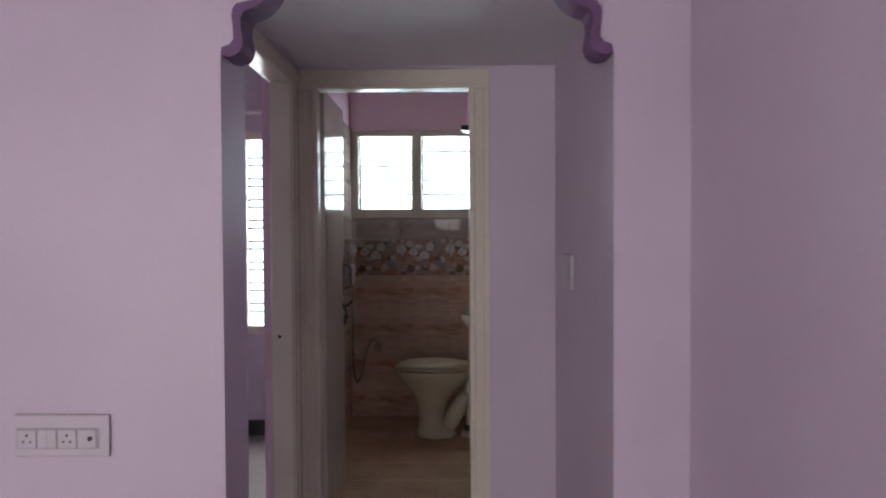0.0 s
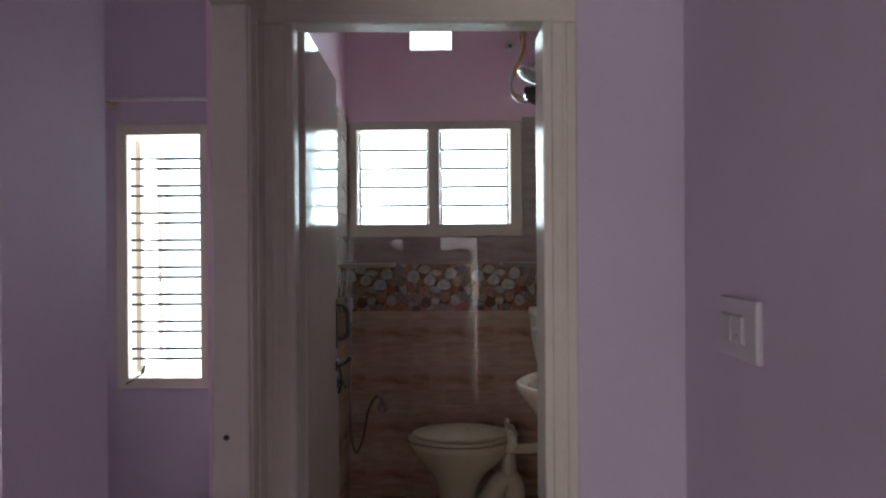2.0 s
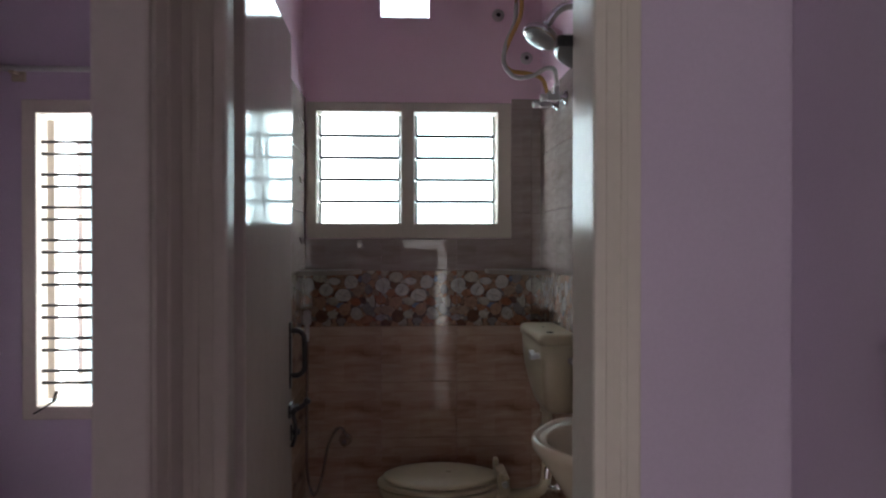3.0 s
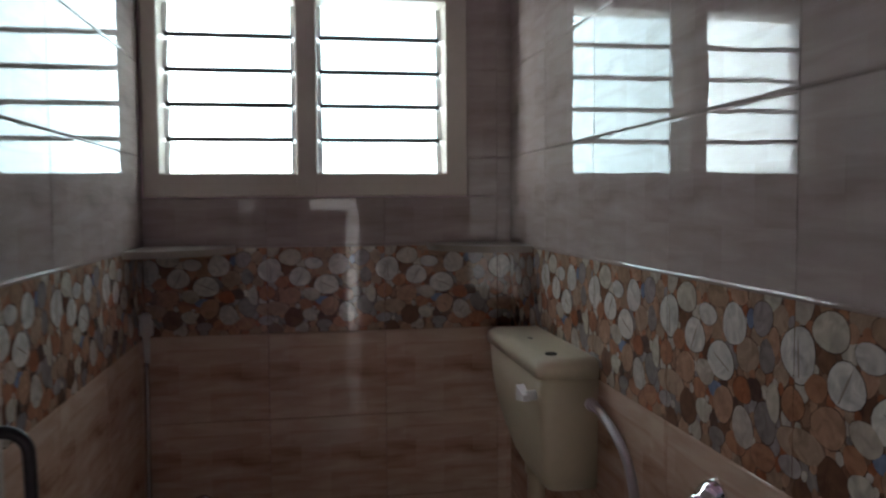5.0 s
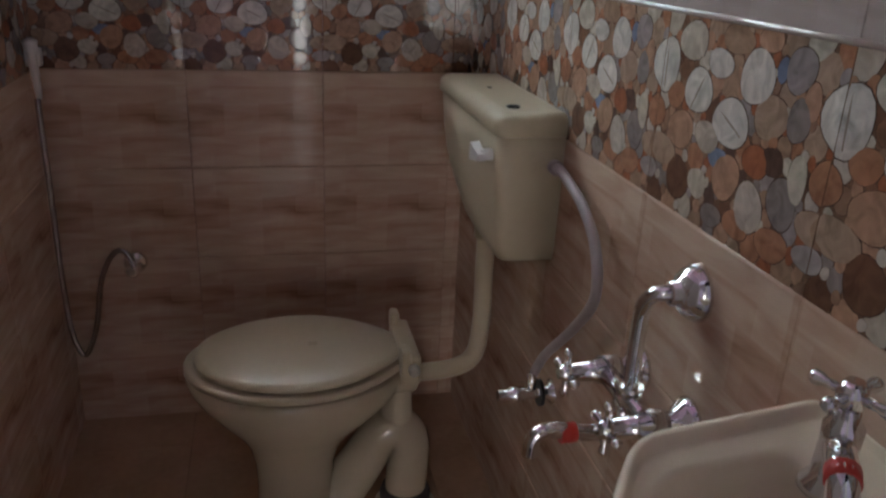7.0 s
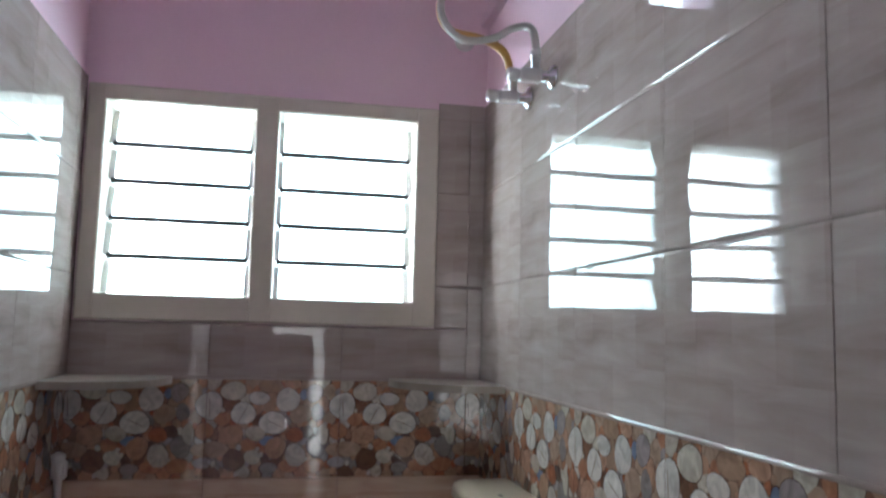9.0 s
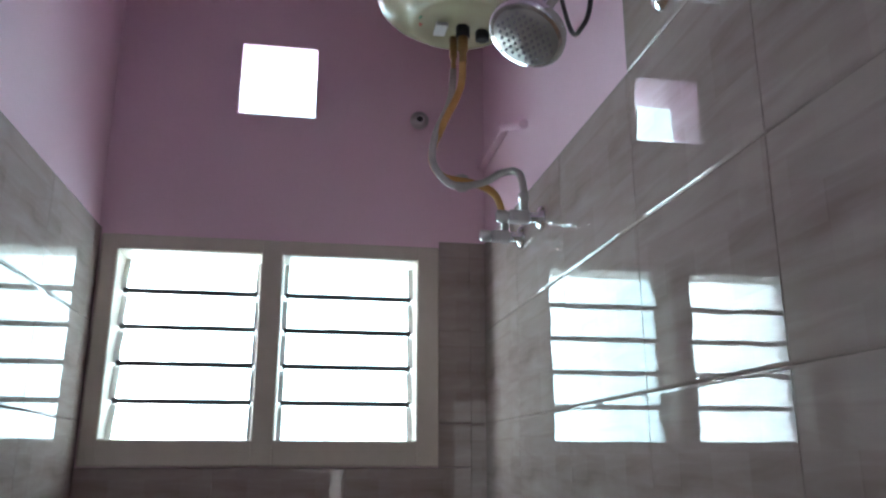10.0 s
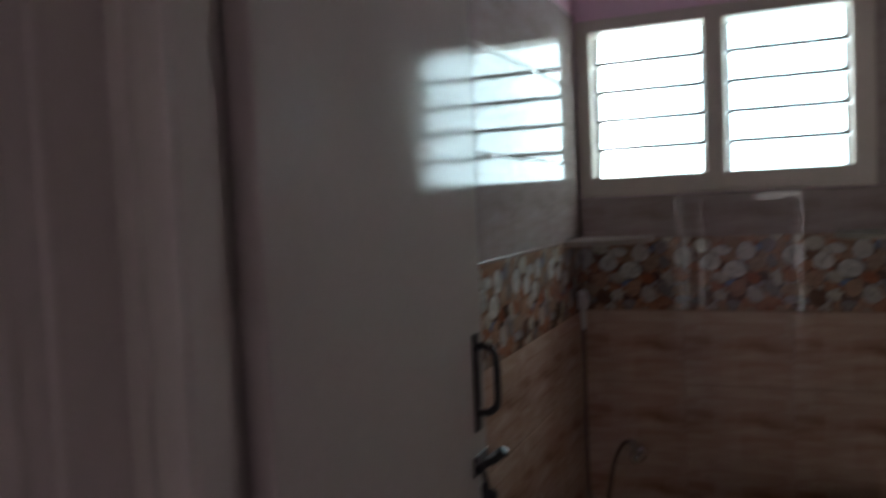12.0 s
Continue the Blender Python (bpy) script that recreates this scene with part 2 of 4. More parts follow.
# ---- mesh helpers ----
def box(bm, x0, x1, y0, y1, z0, z1):
    v = [bm.verts.new((x, y, z)) for x in (x0, x1) for y in (y0, y1) for z in (z0, z1)]
    for f in ((0, 1, 3, 2), (4, 6, 7, 5), (0, 4, 5, 1), (2, 3, 7, 6), (0, 2, 6, 4), (1, 5, 7, 3)):
        bm.faces.new([v[i] for i in f])
    return v


def rbox(bm, x0, x1, y0, y1, z0, z1, r=0.004, n=2):
    """A box with rounded edges."""
    one = bmesh.new()
    box(one, x0, x1, y0, y1, z0, z1)
    bmesh.ops.recalc_face_normals(one, faces=one.faces)
    bmesh.ops.bevel(one, geom=one.edges[:], offset=r, segments=n, affect="EDGES", profile=0.5)
    join(bm, one)


def join(bm, other, m=None):
    made = {v: bm.verts.new(m @ v.co if m else v.co) for v in other.verts}
    for f in other.faces:
        g = bm.faces.new([made[v] for v in f.verts])
        g.smooth = f.smooth
    other.free()


def rings(bm, loops, close=True, smooth=True):
    """Skin between loops of points; the ends are closed."""
    rows = [[bm.verts.new(p) for p in loop] for loop in loops]
    n = len(rows[0])
    for a, b in zip(rows, rows[1:]):
        for i in range(n):
            f = bm.faces.new((a[i], a[(i + 1) % n], b[(i + 1) % n], b[i]))
            f.smooth = smooth
    if close:
        bm.faces.new(rows[0][::-1]), bm.faces.new(rows[-1])


def lathe(bm, profile, m=None, n=24):
    """Turn (radius, height) about z, then place by m."""
    m = m or Matrix()
    loops = [[m @ Vector((max(r, 1e-4) * math.cos(2 * math.pi * i / n), max(r, 1e-4) * math.sin(2 * math.pi * i / n), h)) for i in range(n)] for r, h in profile]
    rings(bm, loops)


def smooth_path(points, steps=8):
    p = [Vector(q) for q in points]
    p = [p[0] * 2 - p[1]] + p + [p[-1] * 2 - p[-2]]
    out = []
    for a, b, c, d in zip(p, p[1:], p[2:], p[3:]):
        for k in range(steps):
            t = k / steps
            out.append(0.5 * (2 * b + (c - a) * t + (2 * a - 5 * b + 4 * c - d) * t * t + (3 * b - a - 3 * c + d) * t ** 3))
    return out + [p[-2]]


def tube(bm, points, r, n=12, steps=8):
    """A pipe along a smooth path; r a number or a function of 0..1."""
    path = smooth_path(points, steps) if steps else [Vector(q) for q in points]
    normal, loops = None, []
    for i, q in enumerate(path):
        d = (path[min(i + 1, len(path) - 1)] - path[max(i - 1, 0)]).normalized()
        if normal is None:
            normal = d.orthogonal().normalized()
        normal = (normal - d * normal.dot(d)).normalized()
        side = d.cross(normal)
        rr = r(i / (len(path) - 1)) if callable(r) else r
        loops.append([q + (normal * math.cos(2 * math.pi * k / n) + side * math.sin(2 * math.pi * k / n)) * rr for k in range(n)])
    rings(bm, loops)


def prism(bm, outline, y0, y1):
    """Extrude an outline of (x, z) from y0 to y1."""
    rings(bm, [[(x, y, z) for x, z in outline] for y in (y0, y1)], smooth=False)


def part(name, bm, mat, parent=None, label=""):
    bmesh.ops.recalc_face_normals(bm, faces=bm.faces)
    me = bpy.data.meshes.new(name)
    bm.to_mesh(me)
    bm.free()
    me.materials.append(mat)
    ob = new(name, me)
    ob.parent = parent
    if label:
        ob["label"] = label
    return ob


def thing(name, label, category, at=(0, 0, 0), group="", kind=""):
    """An Empty at the thing's base; its parts are built about that point."""
    ob = tagged(new(name), label, category, group, kind)
    ob.location = at
    return ob


def boxes(*dims, r=0.0):
    bm = bmesh.new()
    for d in dims:
        rbox(bm, *d, r) if r else box(bm, *d)
    return bm


def structure(name, mat, *dims, label="", r=0.0):
    return tagged(part(name, boxes(*dims, r=r), mat), label, kind="structure")


# ---- the large structure ----
XL, XR, YB, YF = -0.60, 0.44, 5.45, 3.48
TOP_BATH, TOP_HALL, LOFT, HALL = 2.88, 2.88, 1.975, -0.08

structure("floor_hall", FLOOR_HALL, (-3.2, 0.675, -2.2, 2.10, HALL - 0.12, HALL), (-0.61, 0.495, 2.10, 3.32, HALL - 0.12, HALL), label="pale polished tile floor of the hall")
structure("floor_bedroom", FLOOR_HALL, (-2.5, -0.61, 2.325, 5.45, HALL - 0.12, HALL), label="pale glossy bedroom floor tiles")
structure("floor_bath", GROUT, (XL, XR, 3.43, 5.45, -0.14, 0.049), label="brown tiled bathroom floor")
structure("ceiling_hall", CEILING, (-3.2, 0.675, -2.2, 2.10, TOP_HALL, TOP_HALL + 0.12), label="off-white hall ceiling")
structure("ceiling_passage", CEILING, (-0.61, 0.50, 2.325, 3.32, LOFT, LOFT + 0.1), (-0.49, 0.485, 2.10, 2.325, LOFT, LOFT + 0.1), label="low grey-white slab under the loft")
structure("ceiling_bedroom", CEILING, (-2.5, -0.61, 2.325, 5.45, TOP_HALL, TOP_HALL + 0.12), label="off-white bedroom ceiling")
structure("ceiling_bath", PINK, (XL, XR, YF, YB, TOP_BATH, TOP_BATH + 0.12), label="pink painted bathroom ceiling")

# hall: the wall with the opening, then the other three walls, the south one with a wide opening assumed to light the
# hall
structure("wall_arch", LILAC, (-3.2, -0.49, 2.10, 2.325, HALL, TOP_HALL), (0.485, 0.675, 2.10, 2.325, HALL, TOP_HALL), (-0.49, 0.485, 2.10, 2.325, LOFT + 0.1, TOP_HALL), label="lilac painted wall with a wide opening")
structure("wall_hall_east", LILAC, (0.675, 0.80, -2.2, 2.325, HALL, TOP_HALL), label="lilac painted hall wall")
structure("wall_hall_west", LILAC, (-3.32, -3.2, -2.2, 2.325, HALL, TOP_HALL), label="lilac painted hall wall")
# the wide opening at its west is unseen, added to let daylight in
structure("wall_hall_south", LILAC, (-3.2, -2.45, -2.34, -2.2, HALL, TOP_HALL), (-0.84, -0.18, -2.34, -2.2, HALL, TOP_HALL), (0.42, 0.675, -2.34, -2.2, HALL, TOP_HALL), (-2.45, -0.84, -2.34, -2.2, 2.1, TOP_HALL), (-0.18, 0.42, -2.34, -2.2, 1.65, TOP_HALL), (-0.18, 0.28, -2.34, -2.2, HALL, 1.3), label="lilac painted wall with an assumed wide opening and a window")
structure("wall_passage_east", LILAC, (0.50, 0.62, 2.325, 3.32, HALL, TOP_HALL), label="lilac painted passage wall")

# passage end: wall round the bathroom door; bedroom partition round its door
structure("wall_bath_front", LILAC, (0.235, 0.62, 3.325, YF, HALL, TOP_HALL), (-0.61, -0.535, 3.335, YF, HALL, TOP_HALL), (-0.535, 0.235, 3.325, YF, 1.968, TOP_HALL), label="lilac painted wall round the bathroom door")
structure("wall_bedroom_east", LILAC, (-0.61, -0.525, 2.325, 3.325, 1.958, TOP_HALL), label="lilac painted wall over the bedroom door")

# bathroom walls behind the tiles
structure("wall_bath_west", PINK, (XL - 0.12, XL, YF, YB + 0.2, HALL, TOP_BATH), label="pink wall, glazed tiles to door height")
structure("wall_bath_east", PINK, (XR, XR + 0.12, YF, YB + 0.2, HALL, TOP_BATH), label="pink wall, glazed tiles to door height")
structure("wall_bath_north", PINK,
          (XL, XR, YB, YB + 0.2, HALL, 1.40), (0.30, XR, YB, YB + 0.2, 1.40, 1.975), (XL, -0.585, YB, YB + 0.2, 1.40, 1.975),
          (XL, XR, YB, YB + 0.2, 1.975, 2.352), (XL, -0.27, YB, YB + 0.2, 2.352, 2.568), (-0.05, XR, YB, YB + 0.2, 2.352, 2.568), (XL, XR, YB, YB + 0.2, 2.568, TOP_BATH),
          label="pink end wall with a louvred window and a square vent")

# bedroom walls
BX0, BX1, BZ0, BZ1 = -1.79, -0.87, 0.615, 1.98
structure("wall_bedroom_north", LILAC, (-2.5, BX0, YB, YB + 0.2, HALL, TOP_HALL), (BX1, XL - 0.12, YB, YB + 0.2, HALL, TOP_HALL), (BX0, BX1, YB, YB + 0.2, HALL, BZ0), (BX0, BX1, YB, YB + 0.2, BZ1, TOP_HALL), label="lilac bedroom wall round the window")
structure("wall_bedroom_west", LILAC, (-2.62, -2.5, 2.325, YB + 0.2, HALL, TOP_HALL), label="lilac painted bedroom wall")
structure("baseboard", SKIRT, (-1.9, XL - 0.122, YB - 0.014, YB, HALL, 0.03), label="black granite skirting", r=0.003)

# land outside
ground = bmesh.new()
box(ground, -900, 900, -900, 900, -0.9, -0.6)
tagged(part("ground", ground, GROUND), "bare earth round the house", kind="structure")


def backdrop(name, y, x0, x1, z0, z1, color, power, label):
    """Bright hazy daylight beyond an opening."""
    m = bpy.data.materials.new(name)
    m.use_nodes = True
    n = m.node_tree.nodes
    e = n.new("ShaderNodeEmission")
    e.inputs["Color"].default_value, e.inputs["Strength"].default_value = (*color, 1), power
    m.node_tree.links.new(e.outputs[0], n["Material Output"].inputs["Surface"])
    bm = bmesh.new()
    box(bm, x0, x1, y, y + 0.02, z0, z1)
    return tagged(part("backdrop", bm, m), label, kind="structure")


backdrop("hazy_north_light", 6.6, -3.6, 1.6, -0.5, 5.2, (0.72, 0.93, 1.0), 2.3, "bright hazy sky beyond the windows")
backdrop("hazy_south_light", -3.2, -3.4, 1.4, -0.5, 3.4, (0.98, 0.97, 0.95), 3.9, "bright hazy daylight beyond the hall's south openings")


# ---- door frames and doors ----
def bath_door_frame():
    f = tagged(thing("door_frame", "cream enamelled timber frame of the bathroom door", "door frame"), kind="structure")
    for name, x0, x1, n0, n1 in (("jamb", -0.536, -0.455, -0.478, -0.455), ("jamb", 0.155, 0.238, 0.155, 0.177)):
        # the hinge side is rebated behind its face
        bm = boxes((x0, x1, 3.318, 3.374, HALL, 1.886), (x0, x1 - 0.031, 3.372, YF + 0.006, HALL, 1.886), r=0.005) if x0 < 0 else boxes((x0, x1, 3.318, YF + 0.006, HALL, 1.886), r=0.005)
        rbox(bm, n0, n1, 3.309, 3.319, HALL, 1.886, 0.004, 3)
        s = 1 if x0 < 0 else -1
        base = (x1 if s > 0 else x0) - s * 0.052
        rbox(bm, base - 0.006, base + 0.006, 3.312, 3.319, HALL, 1.886, 0.003, 2)
        part(name, bm, CREAM, f)
    bm = boxes((-0.536, 0.238, 3.318, 3.405, 1.886, 1.966), r=0.005)
    rbox(bm, -0.475, 0.177, 3.309, 3.319, 1.886, 1.904, 0.004, 3)
    part("head", bm, CREAM, f)
    part("threshold", boxes((-0.452, 0.155, 3.32, YF, HALL, 0.066), r=0.006), SKIRT, f, "dark granite door sill")
    return f


bath_door_frame()


def bedroom_door_frame():
    f = tagged(thing("door_frame", "cream enamelled timber frame of the bedroom door", "door frame"), kind="structure")
    bm = boxes((-0.612, -0.528, 3.148, 3.334, HALL, 1.885), r=0.006)
    rbox(bm, -0.530, -0.522, 3.16, 3.20, HALL, 1.885, 0.003, 3)
    rbox(bm, -0.530, -0.524, 3.235, 3.25, HALL, 1.885, 0.003, 3)
    j = part("jamb", bm, CREAM, f)
    hole = bmesh.new()
    lathe(hole, [(0.0065, 0), (0.0065, 0.003), (0.0, 0.0032)], pose(-0.58, 3.149, 0.912, 90))
    part("bolt_hole", hole, BLACKP, j, "dark round bolt hole")
    part("jamb", boxes((-0.612, -0.525, 2.327, 2.408, HALL, 1.885), r=0.006), CREAM, f)
    bm = boxes((-0.612, -0.528, 2.327, 3.316, 1.885, 1.957), r=0.005)
    rbox(bm, -0.530, -0.520, 2.41, 3.316, 1.915, 1.94, 0.004, 3)
    part("head", bm, CREAM, f)


bedroom_door_frame()


def bath_door():
    d = tagged(thing("door_1", "cream enamelled flush door standing open inward", "door", (-0.479, 3.420, 0.0)), kind="structure")
    d.rotation_euler = (0, 0, radians(0.8))
    part("leaf", boxes((0.0, 0.033, 0.0, 0.640, 0.072, 1.908), r=0.004), LEAFPAINT, d)
    for z in (0.25, 0.95, 1.65):
        bm = bmesh.new()
        lathe(bm, [(0.006, 0), (0.006, 0.09)], pose(-0.006, 0.004, z))
        part("hinge", bm, STEEL, d, "steel butt hinge")
    h = part("handle_plate", boxes((0.0330, 0.0380, 0.583, 0.611, 1.000, 1.168), r=0.002), BRONZE, d, "dark bronze pull handle plate")
    bm = bmesh.new()
    tube(bm, [(0.0370, 0.597, 1.146), (0.0550, 0.597, 1.145), (0.0680, 0.597, 1.134), (0.0710, 0.597, 1.115), (0.0710, 0.597, 1.063), (0.0680, 0.597, 1.044), (0.0550, 0.597, 1.033), (0.0370, 0.597, 1.032)], 0.0065)
    part("grip", bm, BRONZE, h, "dark bronze bowed grip")
    bm = boxes((0.0330, 0.0390, 0.566, 0.631, 0.928, 0.962), r=0.002)
    tube(bm, [(0.0460, 0.556, 0.945), (0.0460, 0.646, 0.945)], 0.0065, steps=0)
    tube(bm, [(0.0460, 0.591, 0.945), (0.0630, 0.591, 0.953), (0.0770, 0.591, 0.966)], 0.0060)
    lathe(bm, [(0.007, 0), (0.010, 0.006), (0.008, 0.014)], pose(0.0730, 0.591, 0.962, 0, 40))
    bolt = part("bolt", bm, BRONZE, d, "dark steel sliding bolt")
    bm = bmesh.new()
    tube(bm, [(0.0430, 0.585, 0.935), (0.0490, 0.587, 0.905), (0.0470, 0.590, 0.875), (0.0390, 0.592, 0.852)], 0.005, 8)
    part("hasp", bm, BRONZE, bolt, "hanging dark steel hasp")
    bm = boxes((0.0335, 0.0390, 0.598, 0.622, 0.865, 0.905), r=0.002)
    lathe(bm, [(0.009, 0), (0.011, 0.01), (0.006, 0.02)], pose(0.0380, 0.610, 0.885, 0, 90))
    part("lock", bm, BRONZE, d, "dark steel lock tongue")


bath_door()


# ---- windows ----
def bath_window():
    w = tagged(thing("window_1", "cream framed louvred window with frosted glass slats", "window"), kind="structure")
    y0, y1 = YB - 0.018, YB + 0.11
    x = (-0.588, -0.542, -0.178, -0.119, 0.243, 0.305)
    bm = boxes((x[0], x[1], y0, y1, 1.39, 1.98), (x[2], x[3], y0, y1, 1.39, 1.98), (x[4], x[5], y0, y1, 1.39, 1.98), r=0.006)
    for a, b in ((x[1], x[2]), (x[3], x[4])):
        rbox(bm, a - 0.006, b + 0.006, y0, y1, 1.39, 1.456, 0.006)
        rbox(bm, a - 0.006, b + 0.006, y0, y1, 1.938, 1.98, 0.006)
    part("window_frame", bm, CREAM, w)
    pitch = (1.938 - 1.456) / 5
    yc = YB + 0.075
    for a, b in ((x[1], x[2]), (x[3], x[4])):
        for k in range(5):
            zc = 1.456 + pitch * (k + 0.5)
            slat = bmesh.new()
            box(slat, a + 0.010, b - 0.010, -0.0025, 0.0025, -pitch * 0.56, pitch * 0.56)
            s = part("louvre_slat", slat, GLASS, w)
            s.matrix_world = pose(0, yc, zc, -24)
            s.visible_shadow = False
            for c in (a + 0.008, b - 0.008):
                clip = bmesh.new()
                prof = [(0.000, -0.047), (0.008, -0.047), (0.034, 0.030), (0.030, 0.044), (0.022, 0.046), (0.000, -0.02)]
                rings(clip, [[(c + d, yc - 0.018 + q[0], zc + q[1]) for q in prof] for d in (-0.007, 0.007)], smooth=False)
                part("louvre_clip", clip, STEEL, w)
    edges = bmesh.new()
    for a, b in ((x[1], x[2]), (x[3], x[4])):
        for k in range(1, 5):
            z = 1.456 + pitch * k
            rbox(edges, a + 0.008, b - 0.008, yc - 0.030, yc - 0.022, z - 0.0072, z + 0.0072, 0.001, 1)
    part("slat_edge", edges, IRON, w, "dark ground edges of the glass slats")


bath_window()


def bedroom_window():
    w = tagged(thing("window_2", "cream framed bedroom window behind dark iron bars", "window"), kind="structure")
    panels = ((-1.728, -1.355), (-1.298, -0.925))
    y0, y1 = YB - 0.012, YB + 0.10
    bm = boxes((BX0, -1.728, y0, y1, BZ0, BZ1), (-1.355, -1.298, y0, y1, BZ0, BZ1), (-0.925, BX1, y0, y1, BZ0, BZ1), r=0.005)
    for a, b in panels:
        rbox(bm, a - 0.006, b + 0.006, y0, y1, BZ0, 0.672, 0.005)
        rbox(bm, a - 0.006, b + 0.006, y0, y1, 1.923, BZ1, 0.005)
    part("window_frame", bm, CREAM, w)
    for a, b in panels:
        for k in range(8):
            for dz in (-0.026, 0.026):
                z = 0.79 + 0.1415 * k + dz
                bar = bmesh.new()
                m = pose(a - 0.004, YB + 0.045, z, 0, 90)
                length = b - a + 0.008
                prof = []
                for i in range(13):
                    u = i / 12
                    prof.append((0.0066 + 0.0025 * math.exp(-((u - 0.5) / 0.05) ** 2) + 0.002 * math.exp(-(u / 0.03) ** 2), u * length))
                lathe(bar, prof, m, 8)
                part("grill_bar", bar, IRON, w)
    # casements swung out, one each side
    for hx, s in ((-1.728, -1), (-0.925, 1)):
        bm = bmesh.new()
        a, b = YB + 0.115, YB + 0.47
        x0, x1 = (hx - 0.012, hx + 0.022) if s < 0 else (hx - 0.022, hx + 0.012)
        rbox(bm, x0, x1, a, a + 0.05, 0.68, 1.915, 0.004)
        rbox(bm, x0, x1, b - 0.05, b, 0.68, 1.915, 0.004)
        for z0, z1 in ((0.68, 0.74), (1.11, 1.15), (1.51, 1.55), (1.855, 1.915)):
            rbox(bm, x0, x1, a + 0.04, b - 0.04, z0, z1, 0.004)
        c = part("casement", bm, CREAM, w, "cream casement sash swung open outward")
        for z0, z1 in ((0.735, 1.115), (1.145, 1.515), (1.545, 1.86)):
            g = part("pane", boxes(((x0 + x1) / 2 - 0.002, (x0 + x1) / 2 + 0.002, a + 0.045, b - 0.045, z0, z1)), GLASS, c)
            g.visible_shadow = False
    bm = bmesh.new()
    tube(bm, [(-1.735, YB - 0.03, 0.645), (-1.70, YB - 0.025, 0.665), (-1.655, YB + 0.02, 0.70)], 0.004, 8)
    tube(bm, [(-1.668, YB + 0.01, 0.69), (-1.652, YB + 0.01, 0.735)], 0.008, 8, 2)
    part("window_stay", bm, BRONZE, w, "dark iron window stay")


bedroom_window()


def curtain_rod():
    r = thing("curtain_rod", "thin white curtain rod on wall brackets", "curtain rod", (-1.9, YB, 2.10))
    bm = bmesh.new()
    tube(bm, [(0.02, -0.06, 0.0), (1.15, -0.06, 0.0)], 0.0125, steps=0)
    part("rod", bm, WHITE, r)
    bm = bmesh.new()
    lathe(bm, [(0.006, 0), (0.014, 0.006), (0.014, 0.024), (0.026, 0.036), (0.032, 0.052), (0.026, 0.070), (0.006, 0.080)], pose(0.02, -0.06, 0, 0, -90))
    part("finial", bm, CHROME, r, "chrome ball finial")
    for x in (0.10, 1.05):
        bm = boxes((x - 0.03, x + 0.03, -0.012, -0.001, -0.045, 0.0), r=0.004)
        rbox(bm, x - 0.012, x + 0.012, -0.075, -0.01, -0.022, -0.010, 0.003)
        part("bracket", bm, PLASTIC, r)


curtain_rod()


# ---- arch brackets at the passage opening ----
def arch_bracket(s, x0):
    """An S-shaped corner: the wall fills it, a painted moulding lines its inner edge."""
    outer = [(0.003, 1.757), (0.006, 1.776), (0.026, 1.783), (0.035, 1.796), (0.034, 1.831), (0.031, 1.852), (0.034, 1.870), (0.043, 1.882), (0.062, 1.887), (0.082, 1.890), (0.094, 1.905), (0.100, 1.930), (0.102, LOFT - 0.002)]
    inner = [(0.150, LOFT - 0.002), (0.142, 1.935), (0.130, 1.910), (0.112, 1.888), (0.088, 1.873), (0.062, 1.864), (0.054, 1.848), (0.053, 1.825), (0.058, 1.800), (0.060, 1.786), (0.052, 1.767), (0.038, 1.755), (0.020, 1.752)]
    b = bmesh.new()
    prism(b, [(x0 + s * x, z) for x, z in outer + inner], 2.090, 2.212)
    fill = bmesh.new()
    prism(fill, [(x0 - s * 0.003, 1.757)] + [(x0 + s * (x - 0.001), z) for x, z in outer] + [(x0 - s * 0.003, LOFT - 0.002)], 2.1005, 2.212)
    tagged(part("trim", fill, LILAC), "lilac plaster filling behind the curved corner", kind="structure")
    return tagged(part("arch_bracket", b, PLUM), "plum painted scroll bracket under the opening's head", "bracket", "brackets of the opening")


arch_bracket(1, -0.49)
arch_bracket(-1, 0.485)


# ---- switch plates ----
def socket_plate():
    p = thing("switchboard", "white plate with two sockets, a switch and a regulator", "switchboard", (-0.897, 2.10, 0.812))
    part("plate", boxes((-0.120, 0.120, -0.012, -0.0005, -0.055, 0.052), r=0.004), SWITCH, p)
    part("inner_frame", boxes((-0.112, 0.094, -0.0145, -0.011, -0.034, 0.018), r=0.001), GREYP, p, "grey inner frame")
    for i in range(4):
        x0 = -0.108 + i * 0.0503
        unit = part("module", boxes((x0, x0 + 0.0450, -0.018, -0.013, -0.0305, 0.0145), r=0.0007), SWITCH, p)
        bm = bmesh.new()
        if i in (0, 2):
            for dx, dz, r in ((0.0226, 0.001, 0.0036), (0.014, -0.015, 0.0029), (0.0312, -0.015, 0.0029)):
                lathe(bm, [(r, 0), (r, 0.0009)], pose(x0 + dx, -0.018, dz, 90), 10)
            part("pin_hole", bm, BLACKP, unit, "dark socket holes")
        elif i == 1:
            part("rocker", boxes((x0 + 0.0222, x0 + 0.0232, -0.0186, -0.0175, -0.029, 0.013)), GREYP, unit, "groove between the rockers")
            bm.free()
        else:
            lathe(bm, [(0.006, 0), (0.006, 0.004), (0.004, 0.006)], pose(x0 + 0.031, -0.018, -0.007, 90), 12)
            part("knob", bm, BLACKP, unit, "small dark knob")


socket_plate()


